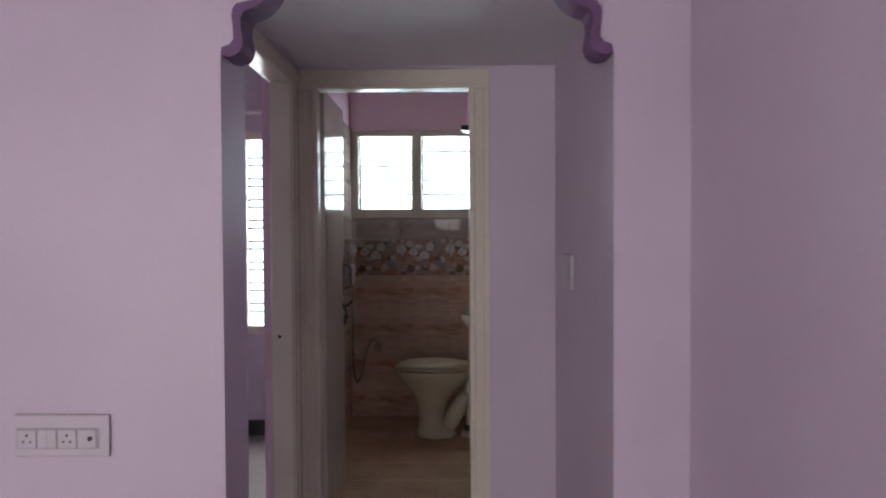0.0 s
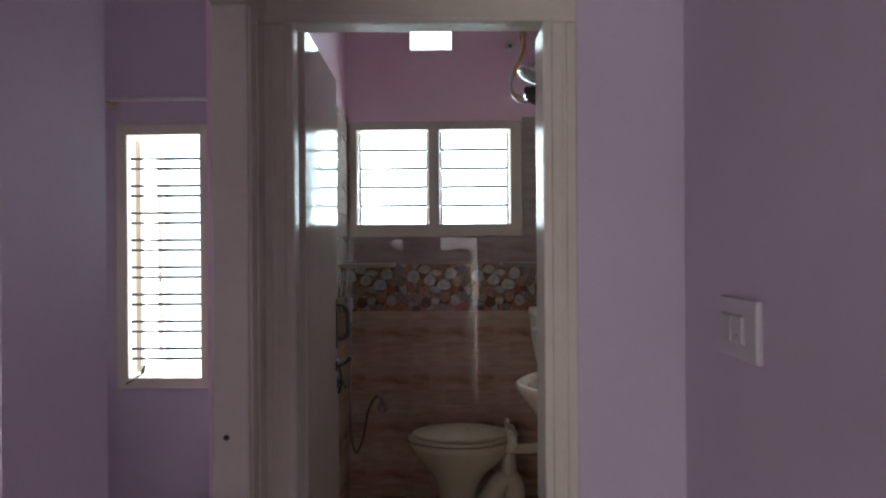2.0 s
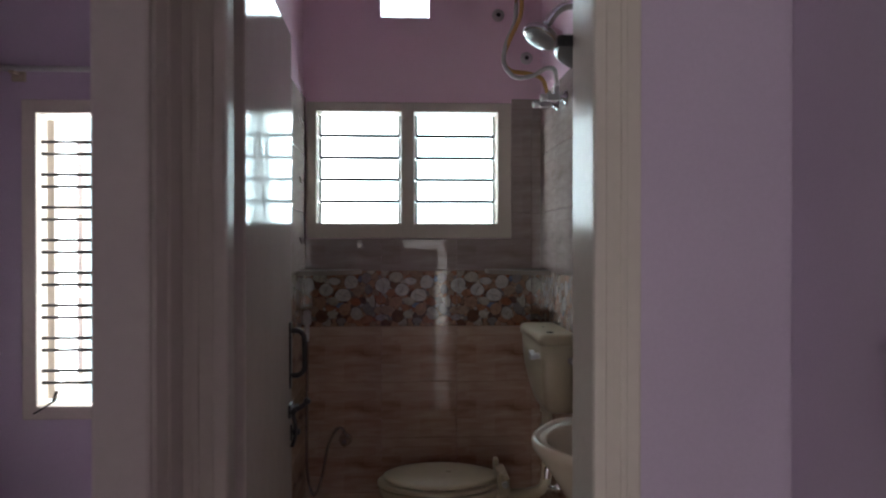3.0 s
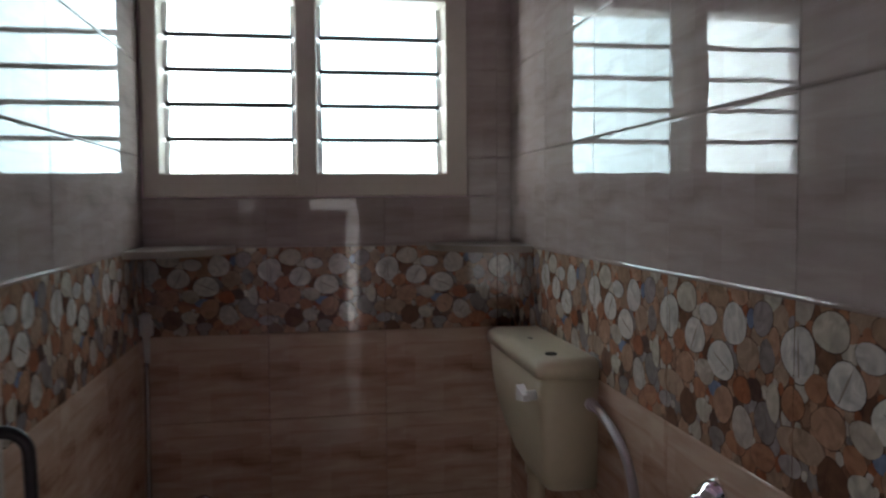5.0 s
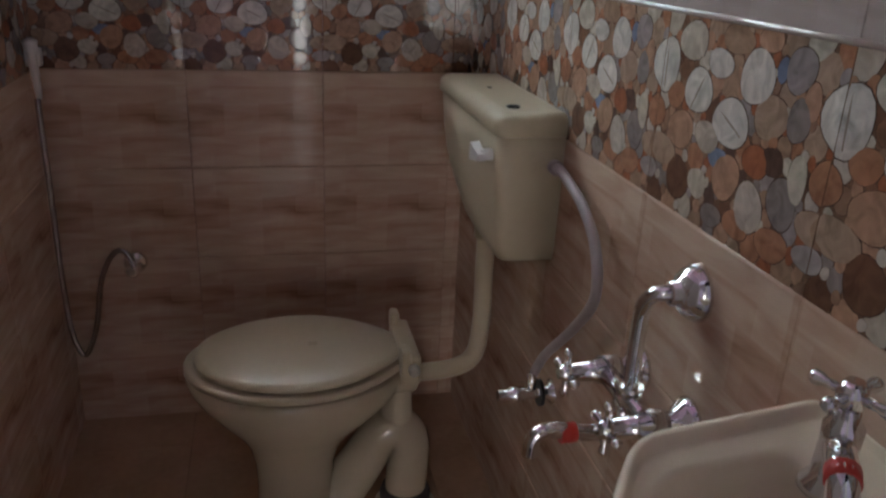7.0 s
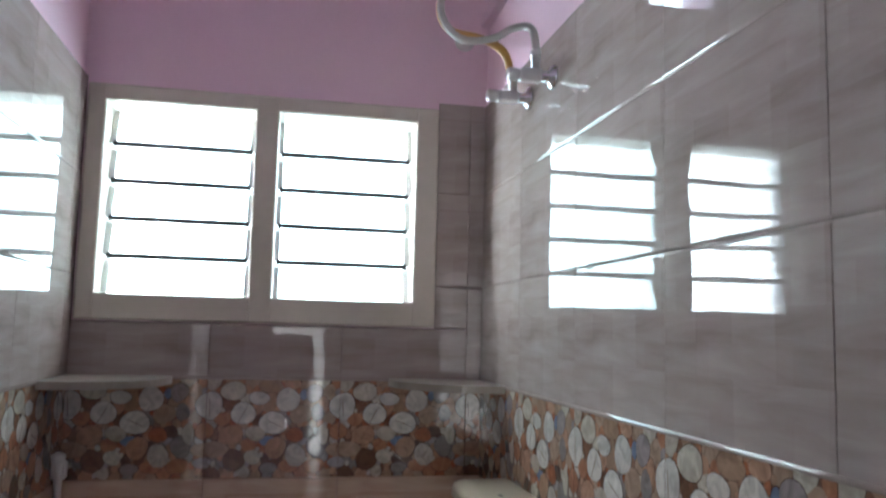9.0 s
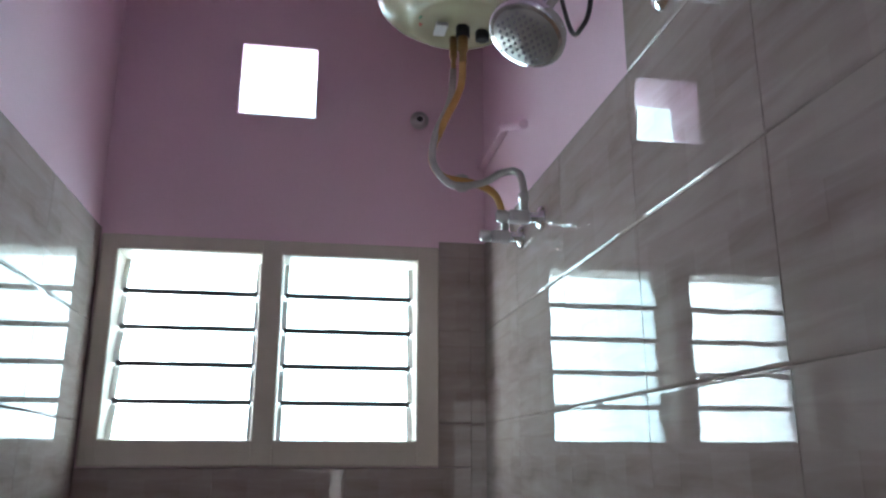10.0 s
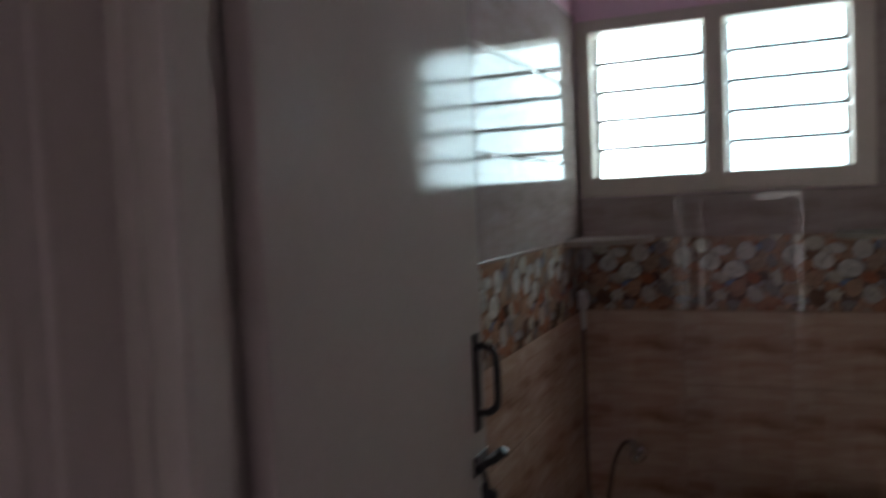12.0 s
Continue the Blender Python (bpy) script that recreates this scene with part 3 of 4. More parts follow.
def wall_switch():
    p = thing("wall_switch", "white modular light switch on the passage wall", "switch", (0.50, 2.940, 1.172))
    part("plate", boxes((-0.014, -0.0005, -0.10, 0.10, -0.06, 0.06), r=0.004), SWITCH, p)
    part("inner_frame", boxes((-0.0155, -0.013, -0.042, 0.080, -0.030, 0.028), r=0.001), GREYP, p, "grey inner frame")
    for y0, y1 in ((-0.039, 0.017), (0.021, 0.077)):
        part("rocker", boxes((-0.019, -0.013, y0, y1, -0.027, 0.025), r=0.002), SWITCH, p)
    bm = bmesh.new()
    lathe(bm, [(0.0025, 0), (0.0025, 0.001)], pose(-0.0188, -0.012, -0.012, 0, -90), 8)
    part("indicator", bm, BLACKP, p, "dark indicator dot")


wall_switch()


# ---- bedroom wardrobe ----
def wardrobe():
    w = thing("wardrobe", "dark wenge wardrobe with a narrow mirror", "wardrobe", (-2.2, 4.75, HALL))
    part("body", boxes((-0.298, 0.27, -0.60, 0.688, 0.0, 2.4), r=0.004), WARDROBE, w)
    for y0, y1 in ((-0.597, 0.04), (0.045, 0.686)):
        d = part("door", boxes((0.271, 0.290, y0, y1, 0.05, 2.395), r=0.003), WARDROBE, w)
        if y0 > 0:
            part("mirror", boxes((0.2905, 0.2945, y0 + 0.03, 0.49, 0.54, 1.73), r=0.001), MIRROR, d, "tall plain mirror")
        bm = bmesh.new()
        tube(bm, [(0.29, y0 + 0.02, 1.0), (0.315, y0 + 0.02, 1.02), (0.315, y0 + 0.02, 1.14), (0.29, y0 + 0.02, 1.16)], 0.005, 8)
        part("handle", bm, STEEL, d, "steel bow handle")


wardrobe()


# ---- toilet ----
def oval(cx, cy, z, rx, ry, n=36, squash=0.0):
    out = []
    for i in range(n):
        a = 2 * math.pi * i / n
        c = math.cos(a)
        out.append((cx + rx * c, cy + ry * math.sin(a) * (1 - squash * max(0.0, c) ** 2), z))
    return out


def toilet():
    t = thing("toilet", "cream ceramic pedestal toilet with its lid closed", "toilet", (-0.008, 4.945, 0.055))
    t.scale = (1.0, 1.0, 1.018)
    bm = bmesh.new()
    rings(bm, [oval(-0.006, 0, 0.0, 0.122, 0.100), oval(-0.006, 0, 0.022, 0.124, 0.102), oval(-0.012, 0, 0.036, 0.112, 0.094), oval(-0.028, 0, 0.075, 0.090, 0.086), oval(-0.034, 0, 0.12, 0.083, 0.083),
               oval(-0.034, 0, 0.18, 0.087, 0.086), oval(-0.032, 0, 0.235, 0.106, 0.102), oval(-0.028, 0, 0.275, 0.138, 0.125), oval(-0.022, 0, 0.315, 0.182, 0.148), oval(-0.02, 0, 0.348, 0.212, 0.163),
               oval(-0.02, 0, 0.375, 0.228, 0.171), oval(-0.02, 0, 0.398, 0.234, 0.173), oval(-0.02, 0, 0.404, 0.228, 0.168)])
    part("bowl", bm, CERAMIC, t)
    bm = bmesh.new()
    tube(bm, [(-0.030, 0.0, 0.045), (0.060, 0.0, 0.075), (0.112, 0.0, 0.142), (0.158, 0.0, 0.215), (0.196, 0.0, 0.228), (0.222, 0.0, 0.185), (0.218, 0.0, 0.060)], lambda u: 0.064 - 0.016 * min(1.0, u * 2.2), 20)
    part("trap", bm, CERAMIC, t)
    bm = bmesh.new()
    tube(bm, [(0.196, 0.0, 0.39), (0.194, 0.0, 0.31), (0.192, 0.0, 0.225)], lambda u: 0.029 + 0.014 * u * u, 20)
    rbox(bm, 0.150, 0.226, -0.085, 0.085, 0.362, 0.405, 0.015, 3)
    part("back_horn", bm, CERAMIC, t)
    bm = bmesh.new()
    lathe(bm, [(0.058, 0), (0.060, 0.02), (0.054, 0.036)], pose(0.218, 0, 0.032), 24)
    part("rubber_collar", bm, RUBBER, t, "dark rubber collar")
    bm = bmesh.new()
    lathe(bm, [(0.075, 0), (0.072, 0.02), (0.055, 0.036)], pose(0.218, 0, 0.0), 24)
    part("floor_pipe", bm, PLASTIC, t)
    bm = bmesh.new()
    rings(bm, [oval(-0.02, 0, 0.408, 0.228, 0.168, squash=0.25), oval(-0.02, 0, 0.411, 0.236, 0.175, squash=0.25), oval(-0.02, 0, 0.421, 0.236, 0.175, squash=0.25), oval(-0.02, 0, 0.4245, 0.230, 0.169, squash=0.25)])
    part("seat", bm, PLASTIC, t)
    bm = bmesh.new()
    rings(bm, [oval(-0.015, 0, 0.428, 0.215, 0.158, squash=0.3), oval(-0.015, 0, 0.431, 0.221, 0.163, squash=0.3), oval(-0.015, 0, 0.440, 0.220, 0.162, squash=0.3), oval(-0.015, 0, 0.446, 0.205, 0.150, squash=0.3), oval(-0.01, 0, 0.450, 0.12, 0.09, squash=0.3)])
    part("lid", bm, PLASTIC, t, "ivory plastic seat lid")
    part("hinge_block", boxes((0.186, 0.228, -0.092, 0.092, 0.385, 0.452), (0.186, 0.206, -0.10, -0.055, 0.435, 0.468), (0.186, 0.206, 0.06, 0.10, 0.435, 0.478), r=0.007), PLASTIC, t)
    for s in (-1, 1):
        bm = bmesh.new()
        lathe(bm, [(0.012, 0), (0.012, 0.012), (0.008, 0.016)], pose(0.21, s * 0.10, 0.43, 90 if s < 0 else -90), 14)
        part("hinge_bolt", bm, STEEL, t, "small steel hinge bolt")
    bm = bmesh.new()
    rbox(bm, 0.0, 0.018, -0.010, 0.010, 0.4494, 0.4506, 0.0004, 1)
    part("stamp", bm, CERAMIC, t, "faint moulded mark")


toilet()


def cistern():
    c = thing("cistern", "ivory plastic flush cistern fixed to the tiled wall", "cistern", (0.435, 4.90, 0.74))
    # height above the base, near end, far end, front
    rows = ((0.030, -0.160, 0.010, -0.086), (0.036, -0.174, 0.035, -0.102), (0.055, -0.180, 0.090, -0.110), (0.10, -0.182, 0.180, -0.115), (0.15, -0.184, 0.245, -0.119), (0.20, -0.185, 0.275, -0.122), (0.272, -0.186, 0.285, -0.125))

    def loop(y0, y1, xf, z, r=0.022):
        pts = [(0.0, y0, z)]
        for k in range(6):
            a = math.pi / 2 * k / 5
            pts.append((xf + r - r * math.sin(a), y0 + r - r * math.cos(a), z))
        for k in range(6):
            a = math.pi / 2 * k / 5
            pts.append((xf + r - r * math.cos(a), y1 - r + r * math.sin(a), z))
        return pts + [(0.0, y1, z)]
    bm = bmesh.new()
    rings(bm, [loop(y0, y1, xf, z) for z, y0, y1, xf in rows])
    body = part("body", bm, PLASTIC, c)
    bm = bmesh.new()
    rings(bm, [loop(-0.186, 0.287, -0.126, 0.270), loop(-0.190, 0.291, -0.131, 0.273), loop(-0.190, 0.291, -0.131, 0.291), loop(-0.187, 0.288, -0.128, 0.301), loop(-0.180, 0.280, -0.119, 0.307), loop(-0.165, 0.262, -0.100, 0.310)])
    part("lid", bm, PLASTIC, c)
    bm = bmesh.new()
    lathe(bm, [(0.0125, 0), (0.0125, 0.004), (0.008, 0.004), (0.008, 0.002)], pose(-0.082, -0.120, 0.309), 18)
    part("button_ring", bm, BRONZE, c, "dark round button ring")
    part("stamp", boxes((-0.075, -0.066, 0.075, 0.088, 0.3095, 0.3110), r=0.0004), RUBBER, c, "small grey moulded mark")
    bm = bmesh.new()
    lathe(bm, [(0.011, 0), (0.011, 0.020), (0.008, 0.024)], pose(-0.122, -0.148, 0.232, 0, -90), 14)
    rings(bm, [[(x, -0.118, 0.232 + z) for x, z in ((-0.158, -0.016), (-0.140, -0.018), (-0.140, 0.018), (-0.158, 0.016))],
               [(x, -0.160, 0.229 + z) for x, z in ((-0.154, -0.006), (-0.140, -0.007), (-0.140, 0.007), (-0.154, 0.006))]], smooth=False)
    part("lever", bm, WHITE, c, "white flush lever")


cistern()


def flush_pipe():
    bm = bmesh.new()
    tube(bm, [(0.380, 4.985, 0.775), (0.380, 4.985, 0.64), (0.380, 4.983, 0.515), (0.362, 4.972, 0.442), (0.305, 4.955, 0.424), (0.200, 4.945, 0.424)], 0.0205, 16)
    lathe(bm, [(0.027, 0), (0.027, 0.05)], pose(0.380, 4.985, 0.728), 18)
    tagged(part("flush_pipe", bm, PLASTIC), "ivory plastic flush pipe from cistern to toilet", "pipe")


flush_pipe()


def inlet_hose():
    h = thing("inlet_hose", "pale plastic hose feeding the cistern", "hose", (0.42, 4.72, 0.95))
    bm = bmesh.new()
    tube(bm, [(-0.004, 0.000, 0.008), (-0.008, -0.050, 0.012), (-0.014, -0.115, 0.006), (-0.015, -0.178, -0.012), (-0.015, -0.238, -0.056), (-0.015, -0.258, -0.130), (-0.015, -0.190, -0.218), (-0.018, -0.085, -0.325), (-0.030, -0.060, -0.385)], 0.0088, 12)
    part("tube", bm, PALEHOSE, h)
    bm = bmesh.new()
    lathe(bm, [(0.013, 0), (0.013, 0.022)], pose(-0.004, 0.000, 0.008, 90), 12)
    part("nut", bm, PALEHOSE, h)


inlet_hose()


# ---- taps and mixer ----
def cross_handle(bm, m, r=0.026):
    """A capstan head of four ball-ended arms, axis along z of m."""
    lathe(bm, [(0.010, 0), (0.013, 0.008), (0.013, 0.018), (0.008, 0.026)], m, 14)
    for k in range(4):
        a = m @ pose(0, 0, 0.013, 0, 90, 0) if k == 0 else m @ pose(0, 0, 0.013, 0, 0, 90 * k) @ pose(0, 0, 0, 0, 90, 0)
        lathe(bm, [(0.0045, 0.006), (0.0045, r - 0.006), (0.0070, r), (0.0070, r + 0.005), (0.003, r + 0.009)], a, 10)


def flange(bm, y, z, r=0.034, d=0.032):
    lathe(bm, [(r, 0.0), (r, 0.004), (r * 0.82, d * 0.45), (r * 0.5, d * 0.85), (0.016, d), (0.016, d + 0.012)], pose(XR - 0.007, y, z, 0, -90), 22)


def wall_mixer():
    m = thing("wall_mixer", "chrome wall mixer with spout and overhead bend", "mixer tap", (XR, 4.28, 0.74))

    def loc(x, y, z):
        return (x - XR, y - 4.28, z - 0.74)
    for y, z in ((4.345, 0.763), (4.205, 0.763)):
        bm = bmesh.new()
        lathe(bm, [(0.034, 0.0), (0.034, 0.004), (0.028, 0.012), (0.017, 0.024), (0.015, 0.036), (0.015, 0.075)], pose(*loc(XR - 0.007, y, z), 0, -90), 22)
        part("wall_flange", bm, CHROME, m)
        bm = bmesh.new()
        lathe(bm, [(0.019, 0), (0.021, 0.01), (0.021, 0.03), (0.015, 0.04), (0.013, 0.075)], pose(*loc(XR - 0.040, y, z), 0, -90), 16)
        cross_handle(bm, pose(*loc(XR - 0.106, y, z), 0, -90), 0.030)
        part("valve", bm, CHROME, m, "chrome valve with a cross handle")
    bm = bmesh.new()
    tube(bm, [loc(XR - 0.062, 4.345, 0.763), loc(XR - 0.062, 4.205, 0.763)], 0.015, 14, 0)
    tube(bm, [loc(XR - 0.062, 4.275, 0.763), loc(XR - 0.064, 4.275, 0.712)], 0.015, 14, 0)
    part("body", bm, CHROME, m)
    bm = bmesh.new()
    tube(bm, [loc(XR - 0.050, 4.275, 0.709), loc(XR - 0.110, 4.275, 0.711), loc(XR - 0.165, 4.275, 0.719), loc(XR - 0.186, 4.275, 0.710), loc(XR - 0.190, 4.275, 0.682)], lambda u: 0.0125 - 0.002 * u, 14)
    lathe(bm, [(0.017, 0), (0.017, 0.02)], pose(*loc(XR - 0.070, 4.275, 0.710), 0, -90), 14)
    spout = part("spout", bm, CHROME, m)
    bm = bmesh.new()
    lathe(bm, [(0.0142, 0), (0.0142, 0.022)], pose(*loc(XR - 0.128, 4.275, 0.7135), 0, -90), 14)
    part("tape", bm, REDTAPE, spout, "red tape wound round the spout")
    bm = bmesh.new()
    tube(bm, [loc(XR - 0.064, 4.262, 0.770), loc(XR - 0.064, 4.262, 0.875), loc(XR - 0.063, 4.256, 0.909), loc(XR - 0.054, 4.244, 0.927), loc(XR - 0.030, 4.236, 0.930)], 0.0105, 14)
    lathe(bm, [(0.018, 0), (0.018, 0.014)], pose(*loc(XR - 0.062, 4.262, 0.774)), 6)
    part("bend_pipe", bm, CHROME, m)
    bm = bmesh.new()
    lathe(bm, [(0.038, 0.0), (0.038, 0.004), (0.031, 0.016), (0.021, 0.026), (0.0155, 0.028), (0.0155, 0.037), (0.0115, 0.038)], pose(*loc(XR - 0.007, 4.236, 0.930), 0, -90), 24)
    part("bend_flange", bm, CHROME, m)


wall_mixer()


def stop_valve():
    v = thing("stop_valve", "chrome stop valve with a dark seal on the wall", "valve", (XR, 4.655, 0.535))
    bm = bmesh.new()
    lathe(bm, [(0.024, 0.007), (0.024, 0.011), (0.012, 0.02), (0.011, 0.06), (0.015, 0.065), (0.015, 0.09), (0.009, 0.095), (0.011, 0.115)], pose(0, 0, 0, 0, -90), 16)
    tube(bm, [(-0.05, 0, 0), (-0.05, 0.0, 0.045)], 0.008, 10, 0)
    part("body", bm, CHROME, v)
    bm = bmesh.new()
    lathe(bm, [(0.026, 0), (0.026, 0.006)], pose(-0.03, 0, 0, 0, -90), 16)
    part("seal", bm, BLACKP, v, "black rubber seal")


stop_valve()


def washbasin():
    b = thing("washbasin", "cream ceramic wall-hung washbasin", "washbasin", (XR - 0.007, 3.746, 0.93))

    def outline(side, front, back, z, r):
        """Square at the wall, round corners, bowed front; drawn in by side, front and back."""
        w = 0.235 - side

        def bow(y):
            return -0.311 + front + 1.85 * y * y

        def bend(a, p, c):
            return [tuple(a[i] * (1 - t) ** 2 + 2 * p[i] * t * (1 - t) + c[i] * t * t for i in (0, 1)) for t in (0, 0.2, 0.4, 0.6, 0.8, 1)]
        near = bend((-back, -w + r), (-back, -w), (-back - r, -w)) + bend((bow(w) + r, -w), (bow(w) + 0.002, -w), (bow(w - r), -w + r))
        front_line = [(bow(y), y) for y in ((w - r) * (k / 8 - 1) for k in range(1, 16))]
        return [(x, y * (0.93 + 0.67 * (x + 0.218)), z) for x, y in near + front_line + [(x, -y) for x, y in near[::-1]]]
    bm = bmesh.new()
    rings(bm, [outline(*q) for q in ((0.12, 0.11, 0.04, -0.165, 0.05), (0.08, 0.075, 0.02, -0.13, 0.04), (0.03, 0.03, 0.0, -0.06, 0.03), (0.006, 0.006, 0.0, -0.028, 0.022), (0.0, 0.0, 0.0, -0.016, 0.022), (0.0, 0.0, 0.0, -0.006, 0.022),
                                     (0.003, 0.003, 0.002, -0.0005, 0.022), (0.007, 0.007, 0.004, 0.001, 0.022), (0.013, 0.012, 0.007, 0.0, 0.022), (0.019, 0.017, 0.010, -0.005, 0.022), (0.024, 0.020, 0.014, -0.0065, 0.024), (0.045, 0.030, 0.056, -0.0075, 0.033), (0.050, 0.034, 0.062, -0.009, 0.035), (0.054, 0.038, 0.068, -0.013, 0.038),
                                     (0.060, 0.043, 0.076, -0.030, 0.042), (0.08, 0.06, 0.09, -0.065, 0.05), (0.12, 0.10, 0.11, -0.098, 0.05), (0.19, 0.135, 0.13, -0.108, 0.012))])
    part("bowl", bm, BASIN, b)
    bm = bmesh.new()
    lathe(bm, [(0.021, 0), (0.021, 0.003), (0.012, 0.001)], pose(-0.147, 0, -0.1075), 18)
    part("drain", bm, CHROME, b, "chrome waste outlet")
    bm = bmesh.new()
    lathe(bm, [(0.010, 0), (0.010, 0.001)], pose(-0.034, 0.055, -0.0048), 14)
    part("tap_hole", bm, BLACKP, b, "unused dark tap hole")
    bm = bmesh.new()
    tube(bm, [(-0.13, 0, -0.16), (-0.13, 0, -0.30), (-0.10, 0, -0.36), (-0.05, 0, -0.33), (-0.004, 0, -0.32)], 0.017, 12)
    part("waste_pipe", bm, WHITE, b)
    t = thing("pillar_tap", "chrome pillar tap with a cross handle and red tape", "tap", (0.340, 3.867, 0.933))
    t.scale = (0.9, 0.9, 0.9)
    bm = bmesh.new()
    lathe(bm, [(0.026, 0), (0.025, 0.006), (0.018, 0.014), (0.0165, 0.05), (0.017, 0.065), (0.012, 0.072), (0.010, 0.084)], None, 18)
    tube(bm, [(0, 0, 0.045), (-0.022, -0.028, 0.055), (-0.038, -0.052, 0.052), (-0.047, -0.066, 0.030)], lambda u: 0.0135 - 0.001 * u, 14)
    body = part("body", bm, CHROME, t)
    bm = bmesh.new()
    cross_handle(bm, pose(0, 0, 0.082, 0, 0, 20), 0.03)
    part("cross_handle", bm, CHROME, t)
    bm = bmesh.new()
    tube(bm, [(-0.031, -0.0415, 0.0550), (-0.039, -0.0535, 0.0508)], 0.0142, 14, 0)
    part("tape", bm, REDTAPE, body, "red tape on the spout")


washbasin()


def health_faucet():
    h = thing("health_faucet", "chrome hand spray with a hanging steel hose", "hand spray", (-0.574, 5.375, 1.035))
    bm = boxes((-0.019, 0.014, -0.014, 0.012, -0.012, 0.028), r=0.004)
    part("holder", bm, SATIN, h)
    bm = bmesh.new()
    lathe(bm, [(0.006, -0.085), (0.008, -0.06), (0.010, -0.02), (0.010, 0.02), (0.015, 0.032), (0.017, 0.045), (0.006, 0.052)], pose(0, -0.02, 0.0, 8), 14)
    part("spray_head", bm, SATIN, h)
    bm = bmesh.new()
    tube(bm, [(0.001, -0.03, -0.08), (0.000, -0.028, -0.28), (-0.002, -0.026, -0.50), (0.004, -0.028, -0.66), (0.028, -0.030, -0.728), (0.062, -0.03, -0.655), (0.088, -0.03, -0.525), (0.122, -0.035, -0.455), (0.150, -0.038, -0.450), (0.170, -0.042, -0.49)], 0.0068, 10)
    part("hose", bm, STEELHOSE, h, "flexible chrome hose")
    t = thing("bib_tap", "chrome angle tap on the tiled wall", "tap", (-0.420, YB - 0.007, 0.517))
    bm = bmesh.new()
    lathe(bm, [(0.030, 0.0), (0.030, 0.004), (0.024, 0.012), (0.013, 0.02), (0.012, 0.05)], pose(0, 0, 0, 90), 20)
    part("flange", bm, CHROME, t)
    bm = bmesh.new()
    lathe(bm, [(0.014, 0.0), (0.018, 0.008), (0.018, 0.02), (0.010, 0.028)], pose(0, -0.045, 0, 90), 16)
    tube(bm, [(0, -0.035, 0), (-0.012, -0.036, -0.012)], 0.008, 10, 0)
    part("knob", bm, CHROME, t)


health_faucet()


# ---- corner shelves ----
def corner_shelf(cx, sx):
    n, r = 14, 0.245
    pts = [(0, 0)] + [(r * math.cos(math.pi / 2 * k / n) ** 0.8 if k < n else 0.0, r * math.sin(math.pi / 2 * k / n) ** 0.8) for k in range(n + 1)]
    bm = bmesh.new()
    rings(bm, [[(cx + sx * a, YB - 0.007 - b, z) for a, b in pts] for z in (1.238, 1.256)], smooth=False)
    return tagged(part("corner_shelf", bm, SHELF), "pale stone corner shelf let into the tiles", "shelf", "corner shelves")


corner_shelf(XL + 0.007, 1)
corner_shelf(XR - 0.007, -1)


# ---- water heater, shower, valves ----
def water_heater():
    g = thing("water_heater", "ivory storage water heater on the bathroom wall", "water heater", (0.255, 4.86, 2.335))
    bm = bmesh.new()
    lathe(bm, [(0.02, 0.020), (0.09, 0.010), (0.100, 0.0), (0.118, 0.004), (0.135, 0.022), (0.165, 0.036), (0.180, 0.052), (0.186, 0.07), (0.186, 0.085), (0.182, 0.09)], None, 48)
    part("base_cap", bm, HEATER, g)
    bm = bmesh.new()
    lathe(bm, [(0.183, 0.088), (0.1835, 0.44), (0.175, 0.46), (0.14, 0.478), (0.02, 0.49)], None, 48)
    part("tank", bm, HEATER, g)
    for z in (0.14, 0.36):
        part("wall_bracket", boxes((0.155, 0.189, -0.09, 0.09, z, z + 0.05), r=0.004), STEEL, g)
    for i, (x, y, mat, label) in enumerate(((-0.032, 0.000, GREENP, "green pilot lamp"), (-0.028, 0.030, REDTAPE, "red pilot lamp"))):
        bm = bmesh.new()
        lathe(bm, [(0.009, 0), (0.009, -0.008), (0.005, -0.012)], pose(x - 0.06, y, 0.02), 12)
        part("pilot_lamp", bm, mat, g, label)
    bm = boxes((-0.050, -0.024, 0.015, 0.062, 0.004, 0.012), r=0.001)
    sticker = part("sticker", bm, WHITE, g, "white rating sticker")
    for x, y in ((0.014, 0.040), (0.060, 0.045)):
        bm = bmesh.new()
        lathe(bm, [(0.016, 0.02), (0.016, -0.006), (0.012, -0.008)], pose(x, y, 0.0), 14)
        part("pipe_port", bm, BLACKP, g, "dark pipe port")
    bm = bmesh.new()
    lathe(bm, [(0.012, 0.0), (0.012, -0.04), (0.009, -0.042), (0.009, -0.07)], pose(0.014, 0.040, 0.0), 12)
    part("hot_nipple", bm, BRASS, g, "brass outlet nipple")
    bm = bmesh.new()
    lathe(bm, [(0.009, 0.0), (0.009, -0.05), (0.006, -0.055), (0.006, -0.085)], pose(-0.002, 0.072, 0.008), 12)
    part("cold_nipple", bm, BRASS, g, "brass inlet nipple")


water_heater()


def shifted(ob):
    ob.location = (0.010, -0.032, 0.008)
    return ob


